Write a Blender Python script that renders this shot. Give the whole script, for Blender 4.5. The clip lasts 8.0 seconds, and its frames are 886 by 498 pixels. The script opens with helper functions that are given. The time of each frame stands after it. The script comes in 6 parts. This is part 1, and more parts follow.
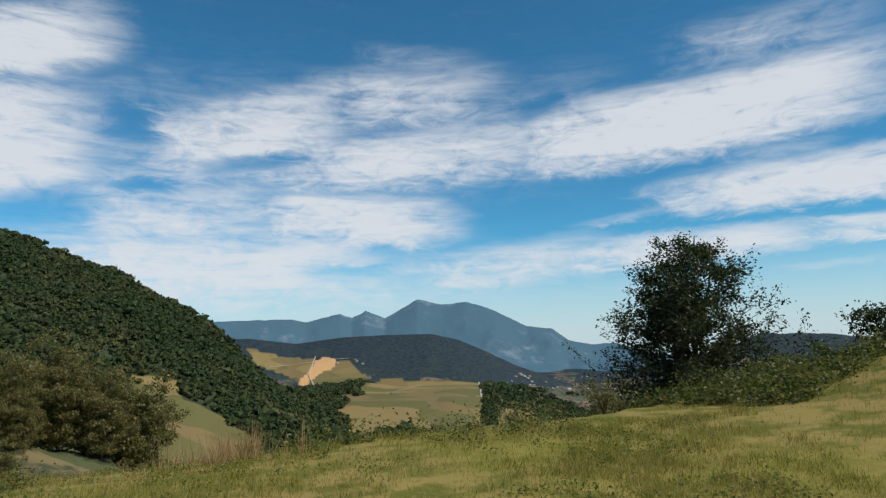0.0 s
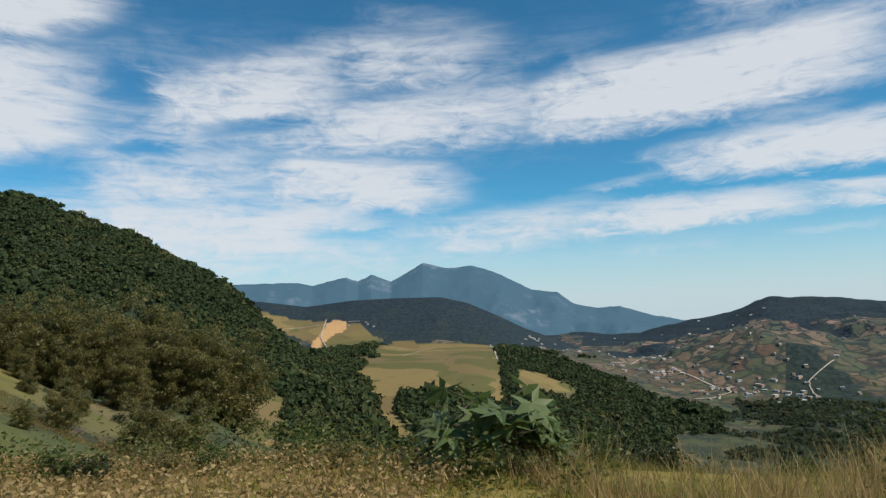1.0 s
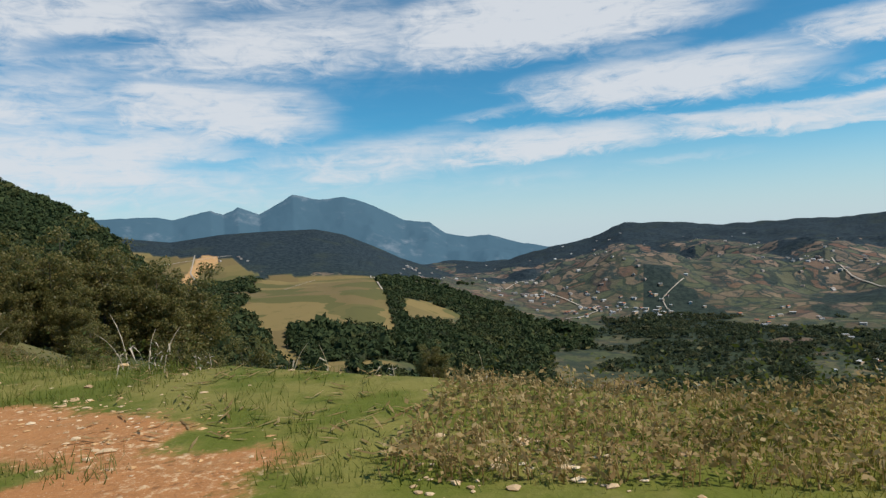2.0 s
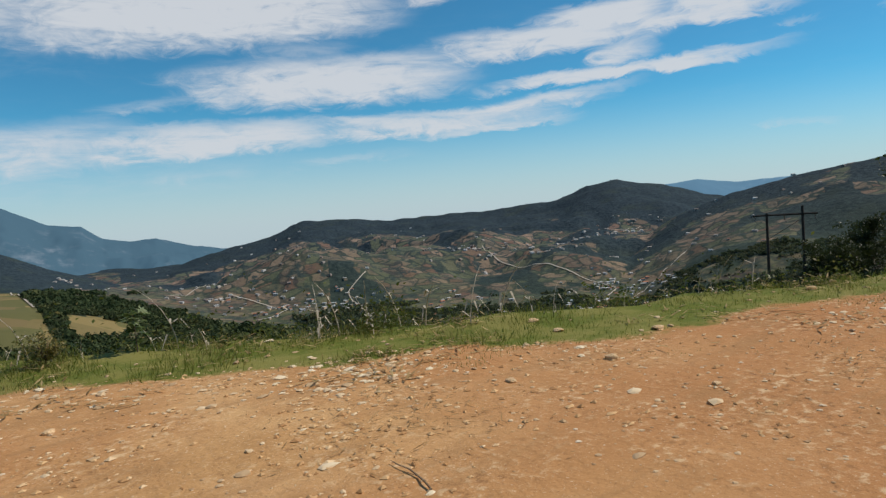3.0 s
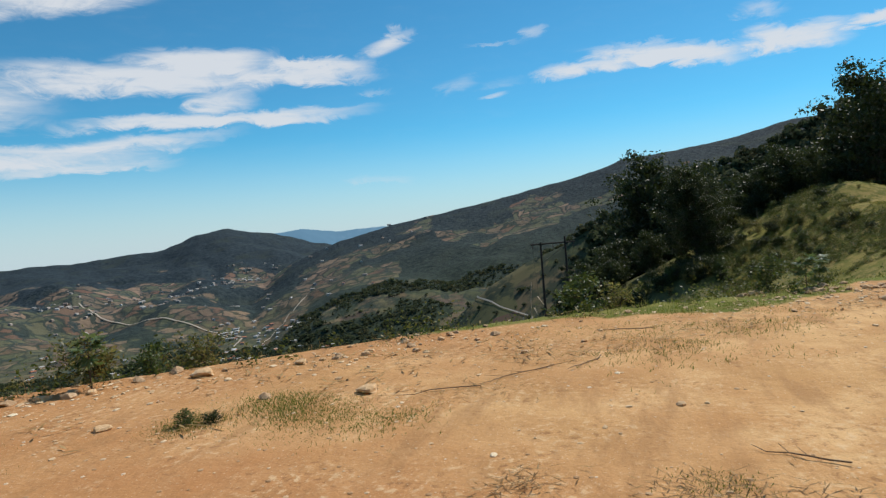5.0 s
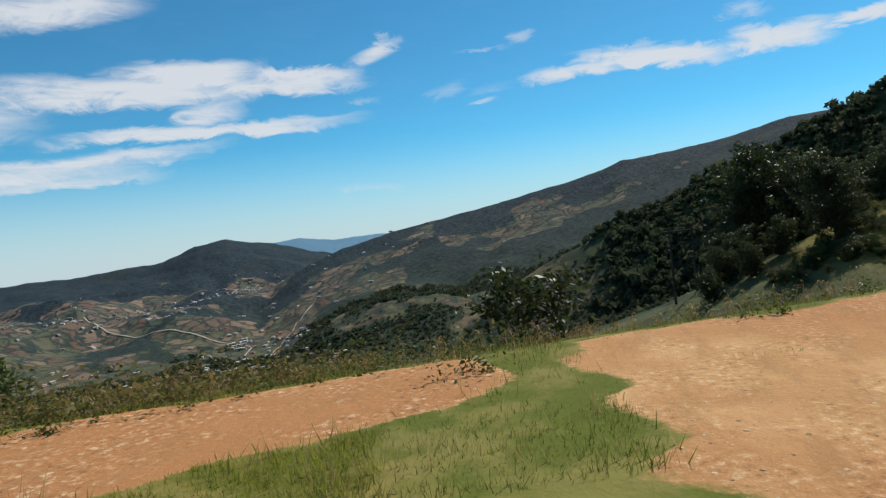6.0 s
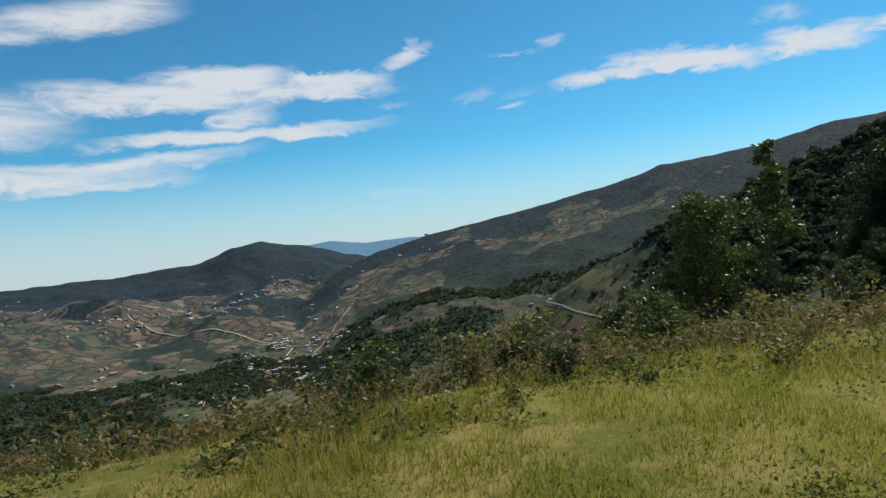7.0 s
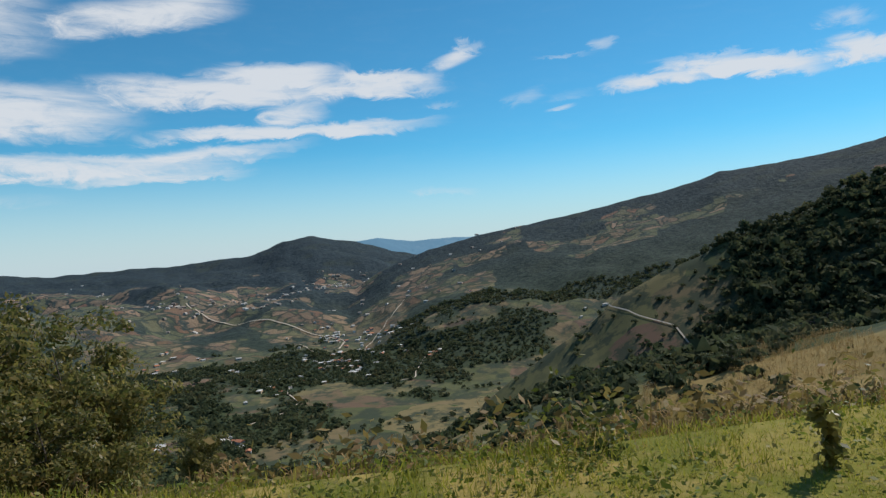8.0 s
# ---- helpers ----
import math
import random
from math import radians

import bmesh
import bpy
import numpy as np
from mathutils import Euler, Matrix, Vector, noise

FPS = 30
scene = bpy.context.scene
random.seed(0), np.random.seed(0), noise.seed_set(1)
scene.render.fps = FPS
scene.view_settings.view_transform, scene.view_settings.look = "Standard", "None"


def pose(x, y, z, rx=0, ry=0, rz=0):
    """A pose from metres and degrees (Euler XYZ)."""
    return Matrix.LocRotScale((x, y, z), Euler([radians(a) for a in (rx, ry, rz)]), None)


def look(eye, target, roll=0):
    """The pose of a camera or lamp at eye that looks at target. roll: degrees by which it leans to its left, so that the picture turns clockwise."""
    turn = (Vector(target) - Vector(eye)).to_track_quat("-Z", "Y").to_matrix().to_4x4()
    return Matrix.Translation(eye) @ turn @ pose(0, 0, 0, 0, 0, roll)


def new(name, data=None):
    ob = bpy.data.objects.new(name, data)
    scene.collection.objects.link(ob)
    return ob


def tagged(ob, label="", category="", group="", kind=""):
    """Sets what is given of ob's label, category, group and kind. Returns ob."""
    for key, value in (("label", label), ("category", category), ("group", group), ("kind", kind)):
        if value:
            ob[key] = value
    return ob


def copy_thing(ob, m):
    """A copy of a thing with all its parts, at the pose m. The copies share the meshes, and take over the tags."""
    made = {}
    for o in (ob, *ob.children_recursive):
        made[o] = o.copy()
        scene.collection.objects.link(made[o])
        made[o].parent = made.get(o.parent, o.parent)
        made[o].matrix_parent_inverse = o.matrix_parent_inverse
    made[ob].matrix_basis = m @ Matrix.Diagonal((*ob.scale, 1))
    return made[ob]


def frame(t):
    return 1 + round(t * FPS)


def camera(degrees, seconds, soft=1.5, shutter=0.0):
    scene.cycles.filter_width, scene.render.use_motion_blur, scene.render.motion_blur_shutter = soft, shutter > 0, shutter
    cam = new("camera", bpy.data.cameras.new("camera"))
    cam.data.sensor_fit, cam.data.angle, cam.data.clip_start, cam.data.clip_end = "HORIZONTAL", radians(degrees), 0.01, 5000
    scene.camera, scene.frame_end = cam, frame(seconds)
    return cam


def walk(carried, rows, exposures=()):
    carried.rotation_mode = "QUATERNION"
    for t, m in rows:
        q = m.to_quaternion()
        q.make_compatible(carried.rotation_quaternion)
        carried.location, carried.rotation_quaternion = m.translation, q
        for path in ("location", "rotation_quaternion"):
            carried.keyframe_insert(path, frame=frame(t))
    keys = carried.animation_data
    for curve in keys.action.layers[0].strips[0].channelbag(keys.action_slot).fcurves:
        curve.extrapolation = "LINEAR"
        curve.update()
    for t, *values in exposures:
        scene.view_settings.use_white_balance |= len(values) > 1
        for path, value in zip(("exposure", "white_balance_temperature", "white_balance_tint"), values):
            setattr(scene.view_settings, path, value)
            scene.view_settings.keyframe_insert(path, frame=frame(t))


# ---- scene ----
# the camera rides past in a vehicle and looks out over the valley
cam = camera(68.74, 8.0, soft=1.35)
PATH = [
    (0.0, pose(-0.00, 0.00, 2.17, 97.89, 1.79, -0.00)),
    (0.2, pose(-5.16, 0.93, 2.13, 96.58, 0.82, 0.29)),
    (0.4, pose(-10.28, 1.90, 2.05, 96.29, 0.87, 0.11)),
    (0.5, pose(-12.84, 2.37, 2.02, 96.40, 1.14, 0.54)),
    (1.0, pose(-24.85, 4.33, 1.72, 94.71, 1.76, 0.16)),
    (1.2, pose(-29.40, 5.46, 1.67, 94.47, 1.79, 0.70)),
    (1.5, pose(-36.54, 7.54, 1.70, 92.74, 2.22, -1.41)),
    (1.8, pose(-43.86, 9.95, 1.79, 90.06, 2.64, -6.60)),
    (2.1, pose(-51.19, 12.59, 1.89, 87.25, 3.06, -13.99)),
    (2.3, pose(-56.00, 14.43, 1.94, 85.74, 3.34, -19.71)),
    (2.5, pose(-60.73, 16.34, 1.94, 84.96, 4.64, -26.06)),
    (3.0, pose(-69.54, 21.00, 1.85, 86.24, 4.42, -39.72)),
    (3.5, pose(-74.58, 25.84, 1.68, 85.54, 3.67, -52.66)),
    (4.0, pose(-80.79, 32.10, 1.70, 82.69, 2.39, -66.70)),
    (4.2, pose(-82.52, 34.51, 1.67, 81.97, 1.76, -70.33)),
    (4.5, pose(-85.63, 38.27, 1.85, 83.64, 2.95, -73.00)),
    (5.0, pose(-91.53, 46.28, 1.96, 87.84, 4.70, -73.77)),
    (5.2, pose(-94.24, 49.75, 2.08, 88.12, 5.23, -74.87)),
    (5.5, pose(-98.15, 56.56, 2.08, 88.44, 5.56, -75.64)),
    (5.8, pose(-101.95, 64.48, 1.99, 88.37, 5.90, -75.07)),
    (6.1, pose(-105.54, 72.81, 1.89, 88.35, 6.23, -74.18)),
    (6.3, pose(-107.76, 78.21, 1.83, 88.58, 6.46, -73.99)),
    (6.5, pose(-109.38, 82.18, 1.87, 88.64, 5.98, -74.10)),
    (7.0, pose(-114.35, 91.06, 1.99, 88.94, 5.64, -71.97)),
    (7.5, pose(-118.03, 99.33, 1.89, 89.12, 4.26, -69.54)),
    (8.0, pose(-122.73, 109.35, 1.71, 89.29, 3.64, -68.11)),
]
walk(cam, PATH, ((0.0, 0.0), (1.8, 0.0), (2.5, -0.13), (3.0, -0.16), (3.6, -0.05), (4.2, 0.0), (8.0, 0.0)))

# ---- world, sun ----
SUN_AZ, SUN_EL = 118.0, 48.0          # compass degrees clockwise from +y, and height


class Nodes:
    """Short names for building node trees."""

    def __init__(self, tree):
        self.t = tree
        tree.nodes.clear()

    def add(self, kind, **sets):
        n = self.t.nodes.new(kind)
        for k, v in sets.items():
            if k == "op":
                n.operation = v
            elif k == "data":
                n.data_type = v
            elif k == "blend":
                n.blend_type = v
            elif k == "sky":
                n.sky_type = v
            elif k == "attr":
                n.attribute_name = v
        return n

    def put(self, sock, v):
        if isinstance(v, bpy.types.NodeSocket):
            self.t.links.new(v, sock)
        elif v is not None:
            sock.default_value = v

    def m(self, op, a, b=None, c=None):
        n = self.add("ShaderNodeMath", op=op)
        for s, v in zip(n.inputs, (a, b, c)):
            self.put(s, v)
        return n.outputs[0]

    def mix(self, f, a, b, blend="MIX"):
        n = self.add("ShaderNodeMix", data="RGBA", blend=blend)
        self.put(n.inputs[0], f)
        self.put(n.inputs[6], a if not isinstance(a, tuple) else (*a, 1)[:4])
        self.put(n.inputs[7], b if not isinstance(b, tuple) else (*b, 1)[:4])
        return n.outputs[2]

    def ramp(self, v, lo, hi, a=0.0, b=1.0):
        n = self.add("ShaderNodeMapRange")
        n.interpolation_type = "SMOOTHSTEP"
        for s, x in zip(n.inputs, (v, lo, hi, a, b)):
            self.put(s, x)
        return n.outputs[0]

    def noise(self, vec, scale, detail=4.0, rough=0.55, dist=0.0):
        n = self.add("ShaderNodeTexNoise")
        self.put(n.inputs["Vector"], vec)
        n.inputs["Scale"].default_value = scale
        n.inputs["Detail"].default_value = detail
        n.inputs["Roughness"].default_value = rough
        n.inputs["Distortion"].default_value = dist
        return n.outputs[0]

    def scaled(self, vec, sx, sy, sz, rz=0.0):
        n = self.add("ShaderNodeMapping")
        self.put(n.inputs[0], vec)
        n.inputs["Scale"].default_value = (sx, sy, sz)
        n.inputs["Rotation"].default_value = (0, 0, rz)
        return n.outputs[0]


# cirrus streaks: compass and height of both ends, half width, strength; below nought, a gap
CIRRUS = (
    (-52, 11, -4, 14, 9, 0.5), (-16, 15, 20, 19, 5, 0.42), (-34, 4.5, 8, 5.5, 4, 0.5), (-10, 4, 34, 5.5, 2.6, 0.3),
    (-47.3, 18.1, -26.7, 24.8, 2.3, 1.2), (-47.4, 12.5, -27.8, 17.1, 4, 1.2), (-26.1, 15.5, -7.4, 19.6, 3, 1), (-13.4, 20.5, 7.6, 21.2, 2.5, 0.75),
    (-18.1, 14.6, 13.9, 17, 2.3, 0.95), (5.9, 16.6, 37.8, 18.3, 2.7, 1.25), (19.9, 22.3, 38.2, 22.6, 2.4, 0.5), (-32.1, 9.9, -11.4, 11.1, 3, 0.8),
    (-17.1, 11.4, 2.7, 9.8, 2.1, 1.1), (-36.8, 5.8, -3.4, 6.9, 2.75, 1.05), (-27.3, 3.6, 5.6, 4.5, 1.5, 0.55), (-8.4, 24.8, 6.1, 23.2, 1.3, 0.4),
    (-20.4, 14.8, -12.4, 16.1, 0.65, -0.8), (-27, 13, -22.6, 12.9, 0.45, -0.6), (7.5, 19.2, 12.1, 20.2, 0.85, -0.45), (-12.3, 6.3, -4.9, 6.1, 0.4, -0.6),
    (-27.9, 18.1, -24, 17.7, 1.3, -0.5), (-37, 10.4, -28.8, 11.6, 1.3, -0.5), (-4.6, 5.4, 15.8, 7, 1.8, 0.8), (9.4, 6.4, 32.2, 7.4, 1.2, 1.05),
    (26.5, 7.4, 50.9, 7.4, 0.95, 1), (42.1, 7.9, 55.6, 8.5, 0.6, 0.7), (18.3, 11.1, 43.4, 11.6, 1.7, 1.1), (23.4, 13.5, 33.7, 13.4, 1, 0.5),
    (39.6, 13.1, 59.5, 13.5, 1.1, 1.1), (55, 13.7, 69.2, 13.5, 0.75, 1), (11.6, 9.2, 22.1, 10.1, 0.5, 0.5), (26.2, 4.4, 38.9, 5, 0.45, 0.45),
    (11.1, 3.9, 26.2, 4.4, 0.6, 0.4), (4.8, 15.3, 23.6, 15.9, 1.7, 0.9), (21.9, 16.7, 34.1, 17.6, 0.7, 0.9), (36.4, 17.3, 52.1, 20.4, 1.1, 1),
    (48.5, 14.3, 60.8, 14.7, 0.98, 1.2), (57.1, 14.7, 68.9, 13.8, 0.59, 1.1), (67.5, 14.5, 72.4, 16.2, 0.55, 0.9), (70.3, 17, 71.4, 16, 0.59, 0.6),
    (43.7, 9.7, 68, 10.4, 0.51, 1.1), (52.7, 11.1, 59, 12, 0.85, 0.85), (38.2, 7.5, 57.3, 9, 0.42, 0.9), (38.1, 6.1, 52.2, 6.9, 0.38, 0.85),
    (82.6, 11.9, 92.1, 12.1, 0.55, 1.1), (87.1, 12.9, 99.8, 11.6, 0.72, 1.25), (89, 13.6, 97, 12.5, 0.42, 0.7), (99.1, 12.4, 106.7, 11.7, 0.85, 1.2),
    (106, 12.1, 111.8, 12.1, 0.47, 1.1), (98.5, 14.6, 102.5, 14.2, 0.59, 0.55), (73.9, 11.6, 78, 12.4, 0.51, 0.5), (77.7, 10.6, 80.9, 11.1, 0.17, 0.6),
    (76.5, 14.9, 82.4, 14.7, 0.17, 0.45), (81.5, 15.3, 84, 15.7, 0.51, 0.6), (65.4, 4.7, 71.7, 4.1, 0.3, 0.5), (67.2, 12, 70.7, 11.8, 0.26, 0.4),
    (77.6, 11.8, 82.6, 11.8, 0.3, 0.35),
)
world = bpy.data.worlds.new("sky")
scene.world = world
world.use_nodes = True
w = Nodes(world.node_tree)
way = w.add("ShaderNodeTexCoord").outputs["Generated"]
xyz = w.add("ShaderNodeSeparateXYZ")
w.put(xyz.inputs[0], way)
az = w.m("MULTIPLY", w.m("ARCTAN2", xyz.outputs[0], xyz.outputs[1]), 180 / math.pi)
el = w.m("MULTIPLY", w.m("ARCSINE", xyz.outputs[2]), 180 / math.pi)
flat = w.add("ShaderNodeCombineXYZ")
w.put(flat.inputs[0], az)
w.put(flat.inputs[1], el)
n_big = w.noise(w.scaled(flat.outputs[0], 0.05, 0.20, 1.0, -0.16), 1.0, 4.0, 0.55)
n_fibre = w.noise(w.scaled(flat.outputs[0], 0.13, 0.95, 1.0, -0.20), 1.0, 7.0, 0.64, 0.5)
n_wisp = w.noise(w.scaled(flat.outputs[0], 0.30, 0.70, 1.0, -0.26), 1.0, 8.0, 0.66, 1.0)
bent = w.add("ShaderNodeCombineXYZ")
w.put(bent.inputs[0], w.m("ADD", az, w.m("MULTIPLY", w.m("SUBTRACT", n_wisp, 0.5), 5.0)))
w.put(bent.inputs[1], w.m("ADD", el, w.m("ADD", w.m("MULTIPLY", w.m("SUBTRACT", n_big, 0.5), 1.2), w.m("MULTIPLY", w.m("SUBTRACT", n_wisp, 0.5), 1.8))))
total = None
for a0, e0, a1, e1, wide, amount in CIRRUS:
    long = math.hypot(a1 - a0, e1 - e0) / 2
    place = w.add("ShaderNodeMapping")
    place.vector_type = "TEXTURE"
    w.put(place.inputs[0], bent.outputs[0])
    place.inputs["Location"].default_value = ((a0 + a1) / 2, (e0 + e1) / 2, 0)
    place.inputs["Rotation"].default_value = (0, 0, math.atan2(e1 - e0, a1 - a0))
    place.inputs["Scale"].default_value = (long * 1.22, wide * 1.5, 1)
    square = w.add("ShaderNodeVectorMath", op="MULTIPLY")
    w.put(square.inputs[0], place.outputs[0])
    w.put(square.inputs[1], place.outputs[0])
    reach = w.add("ShaderNodeVectorMath", op="LENGTH")
    w.put(reach.inputs[0], square.outputs[0])
    puff = w.m("MULTIPLY", w.m("MAXIMUM", w.m("SUBTRACT", 1.0, reach.outputs["Value"]), 0.0), amount if amount > 0 else amount * 0.55)
    total = puff if total is None else w.m("SMOOTH_MAX", total, puff, 0.18) if amount > 0 else w.m("ADD", total, puff)
far_cirrus = w.m("MULTIPLY", w.ramp(n_big, 0.5, 0.75), w.ramp(el, 29.0, 42.0))
dens = w.m("MULTIPLY", w.m("ADD", total, far_cirrus), w.m("ADD", w.m("MULTIPLY_ADD", n_fibre, 1.3, -0.2), w.m("MULTIPLY_ADD", n_wisp, 1.3, -0.2)))
dens = w.ramp(dens, 0.10, 1.0)
sky = w.add("ShaderNodeTexSky", sky="NISHITA")
sky.sun_disc = False
sky.sun_elevation, sky.sun_rotation = radians(SUN_EL), radians(SUN_AZ)
sky.altitude, sky.air_density, sky.dust_density, sky.ozone_density = 1800, 1.0, 0.4, 2.0
SKY_STRENGTH = 0.11
blue = w.mix(1.0, sky.outputs[0], (0.33, 0.90, 1.02), "MULTIPLY")
blue = w.mix(w.ramp(el, 9.0, -1.0, 0.0, 0.85), blue, (5.2, 5.9, 6.5))
lit = w.mix(w.m("MULTIPLY", dens, 0.92), blue, (6.4, 6.7, 7.1))
bg = w.add("ShaderNodeBackground")
w.put(bg.inputs[0], lit)
bg.inputs[1].default_value = SKY_STRENGTH
w.put(w.add("ShaderNodeOutputWorld").inputs[0], bg.outputs[0])

sun = new("sun", bpy.data.lights.new("sun", "SUN"))
sun.data.energy, sun.data.angle, sun.data.color = 4.2, radians(0.53), (1.0, 0.94, 0.85)
sd = Vector((math.sin(radians(SUN_AZ)) * math.cos(radians(SUN_EL)), math.cos(radians(SUN_AZ)) * math.cos(radians(SUN_EL)), math.sin(radians(SUN_EL))))
sun.matrix_basis = look(sd * 100, (0, 0, 0))

# ---- the lie of the land ----
HUB = np.array((-75.0, 44.0))          # middle of the bend; far ridges are given round it


def hash01(ix, iy, seed):
    h = (ix * 374761393 + iy * 668265263 + seed * 974634777).astype(np.int64)
    h = (h ^ (h >> 13)) * 1274126177
    return ((h ^ (h >> 16)) & 0xFFFF) / 65535.0


def vnoise(x, y, seed=0):
    ix, iy = np.floor(x).astype(np.int64), np.floor(y).astype(np.int64)
    fx, fy = x - ix, y - iy
    fx, fy = fx * fx * (3 - 2 * fx), fy * fy * (3 - 2 * fy)
    a, b = hash01(ix, iy, seed), hash01(ix + 1, iy, seed)
    c, d = hash01(ix, iy + 1, seed), hash01(ix + 1, iy + 1, seed)
    return (a + (b - a) * fx) * (1 - fy) + (c + (d - c) * fx) * fy


def fbm(x, y, size, seed=0, octaves=4):
    total, amp, norm = 0.0, 1.0, 0.0
    for k in range(octaves):
        total = total + amp * vnoise(x / size + 17.3 * k, y / size - 9.1 * k, seed + k)
        norm, amp, size = norm + amp, amp * 0.5, size * 0.5
    return total / norm * 2 - 1


def smooth(v, lo, hi):
    t = np.clip((v - lo) / (hi - lo), 0, 1)
    return t * t * (3 - 2 * t)


# the brink of the level ground, from the sign round the bend to the meadow
BRINK = np.array(((220, -500), (85, -120), (42, -12), (31, 14), (21, 25), (12, 23), (3, 17.5), (-5, 15), (-13, 13.6), (-20.5, 12.6), (-26, 13.8), (-33, 14.5), (-45, 18), (-50, 21.5), (-57, 26),
                  (-64, 30), (-69, 33.5), (-73, 38.5), (-76, 43), (-79.4, 49), (-84.3, 55.1), (-87.4, 59.4), (-96, 74), (-101, 83),
                  (-105.5, 92), (-111, 99.5), (-117.5, 111), (-127, 126), (-175, 200)), float)
LANE = np.array([(m.translation.x, m.translation.y) for t, m in PATH])
LANE_T = np.array([t for t, m in PATH])
LANE = np.vstack([LANE[0] + (LANE[0] - LANE[1]) * 3, LANE, LANE[-1] + (LANE[-1] - LANE[-2]) * 3])
LANE_T = np.concatenate([[-1.5], LANE_T, [9.5]])


def from_brink(x, y):
    """Metres beyond the brink; negative on the level ground."""
    best = np.full(np.shape(x), 1e9)
    for (ax, ay), (bx, by) in zip(BRINK[:-1], BRINK[1:]):
        dx, dy = bx - ax, by - ay
        k = np.clip(((x - ax) * dx + (y - ay) * dy) / (dx * dx + dy * dy), 0, 1)
        best = np.minimum(best, np.hypot(x - ax - k * dx, y - ay - k * dy))
    loop = [tuple(p) for p in BRINK] + [(-900, 200), (-900, -900)]
    inside = np.zeros(np.shape(x), bool)
    for (ax, ay), (bx, by) in zip(loop, loop[1:] + loop[:1]):
        if ay != by:
            inside ^= ((ay > y) != (by > y)) & (x < (bx - ax) * (y - ay) / (by - ay) + ax)
    return np.where(inside, -best, best)


def from_lane(x, y):
    """Metres from the lane's middle, and how far along it, in the ride's seconds."""
    best, along = np.full(np.shape(x), 1e9), np.zeros(np.shape(x))
    for i in range(len(LANE) - 1):
        (ax, ay), (bx, by) = LANE[i], LANE[i + 1]
        dx, dy = bx - ax, by - ay
        k = np.clip(((x - ax) * dx + (y - ay) * dy) / (dx * dx + dy * dy), 0, 1)
        d = np.hypot(x - ax - k * dx, y - ay - k * dy)
        along = np.where(d < best, LANE_T[i] + k * (LANE_T[i + 1] - LANE_T[i]), along)
        best = np.minimum(best, d)
    return best, along


# ridges: distance of crest and foot, then compass and height of the skyline in degrees
FAR_RANGE = ((-40, 1.2), (-30, 1.9), (-17, 2.05), (-12.2, 2.08), (-11, 1.8), (-8, 2.47), (-7, 2.04), (-5.8, 2.66), (-4.1, 2.0), (-1.2, 3.55),
             (1, 3.05), (3.1, 3.18), (5, 2.66), (8.4, 0.9), (10.6, 0.57), (12, -0.45), (13.9, -0.85), (15.8, -0.76), (18.2, -1.54), (21.5, -2.15), (30, -2.6))
BLUE_HILL = ((54, -0.5), (59, 0.4), (61.4, 0.64), (64.2, 0.2), (66.2, 0.26), (68.2, 0.3), (72, 0.2), (80, -0.5))
DARK_HILL = ((-28, 0.5), (-15, 0.7), (-11, 0.1), (-7, 0.55), (-3, 0.65), (1, 0.62), (3.4, 0.0), (6, -1.2), (8.3, -2.4), (12, -3.8), (16, -5.4))
LONG_RIDGE = ((14, -4.2), (17, -3.2), (21.7, -2.15), (24.9, -1.5), (27.5, -0.5), (31.8, -0.4), (35.5, -0.88), (43, -0.7), (47, -0.4),
              (50.2, -0.12), (52.7, 0.85), (55.1, 1.12), (58.8, 0.45), (62, -0.45), (66, -1.3), (72, -2.4))
EAST_RIDGE = ((56, -4.75), (60, -2.25), (64.3, -0.55), (69, 0.4), (72.5, 1.15), (78, 1.85), (82, 2.6), (86, 3.35), (89.4, 4.4), (93.5, 4.65), (98, 5.1), (100.5, 5.7), (102.5, 6.2), (110, 6.4), (140, 6.8))
WOOD_SPUR = ((64, -14.3), (71.5, -9.6), (73.7, -8.3), (77, -5.7), (80.4, -3.9), (83.6, -2.7), (86.7, -1.1), (89, -0.4), (91.6, 0.2), (94, 2.0), (100, 3.7), (102.3, 4.9), (104.7, 5.9), (107.3, 7.2), (115, 9.7), (140, 12.7))
WEST_HILL = ((-75, 8.3), (-50, 9.5), (-34, 9.2), (-33, 9.5), (-30.5, 8.9), (-27, 7.4), (-23.3, 6.0), (-21.5, 4.6), (-17.3, 2.8), (-15.4, 1.3), (-13.9, -0.3), (-12.5, -1.9), (-7.5, -5.7), (-1.5, -9.9), (3, -13.2))


def ridge(az, r, low, line, crest, foot, power=1.3, back=0.45):
    a, e = np.array(line).T
    top = 1.9 + crest * np.tan(np.radians(np.interp(az, a, e)))
    k = np.clip((r - foot) / (crest - foot), 0, 1)
    z = low + (top - low) * k ** power
    z = np.where(r > crest, top - (r - crest) * back, z)
    return np.where((az < a[0]) | (az > a[-1]), -1e3, z)


def polar(x, y):
    dx, dy = x - HUB[0], y - HUB[1]
    return np.degrees(np.arctan2(dx, dy)), np.hypot(dx, dy)


def valley(az, r):
    east = np.interp(r, (0, 70, 190, 320, 600, 1000, 1500, 2000, 2600, 5200), (0, -17, -95, -165, -186, -190, -170, -165, -170, -230))
    north = np.interp(r, (0, 70, 190, 350, 600, 1000, 1400, 1800, 2600, 5200), (0, -17, -80, -118, -118, -92, -98, -140, -170, -230))
    k = smooth(az, 4, 26)
    return north + (east - north) * k


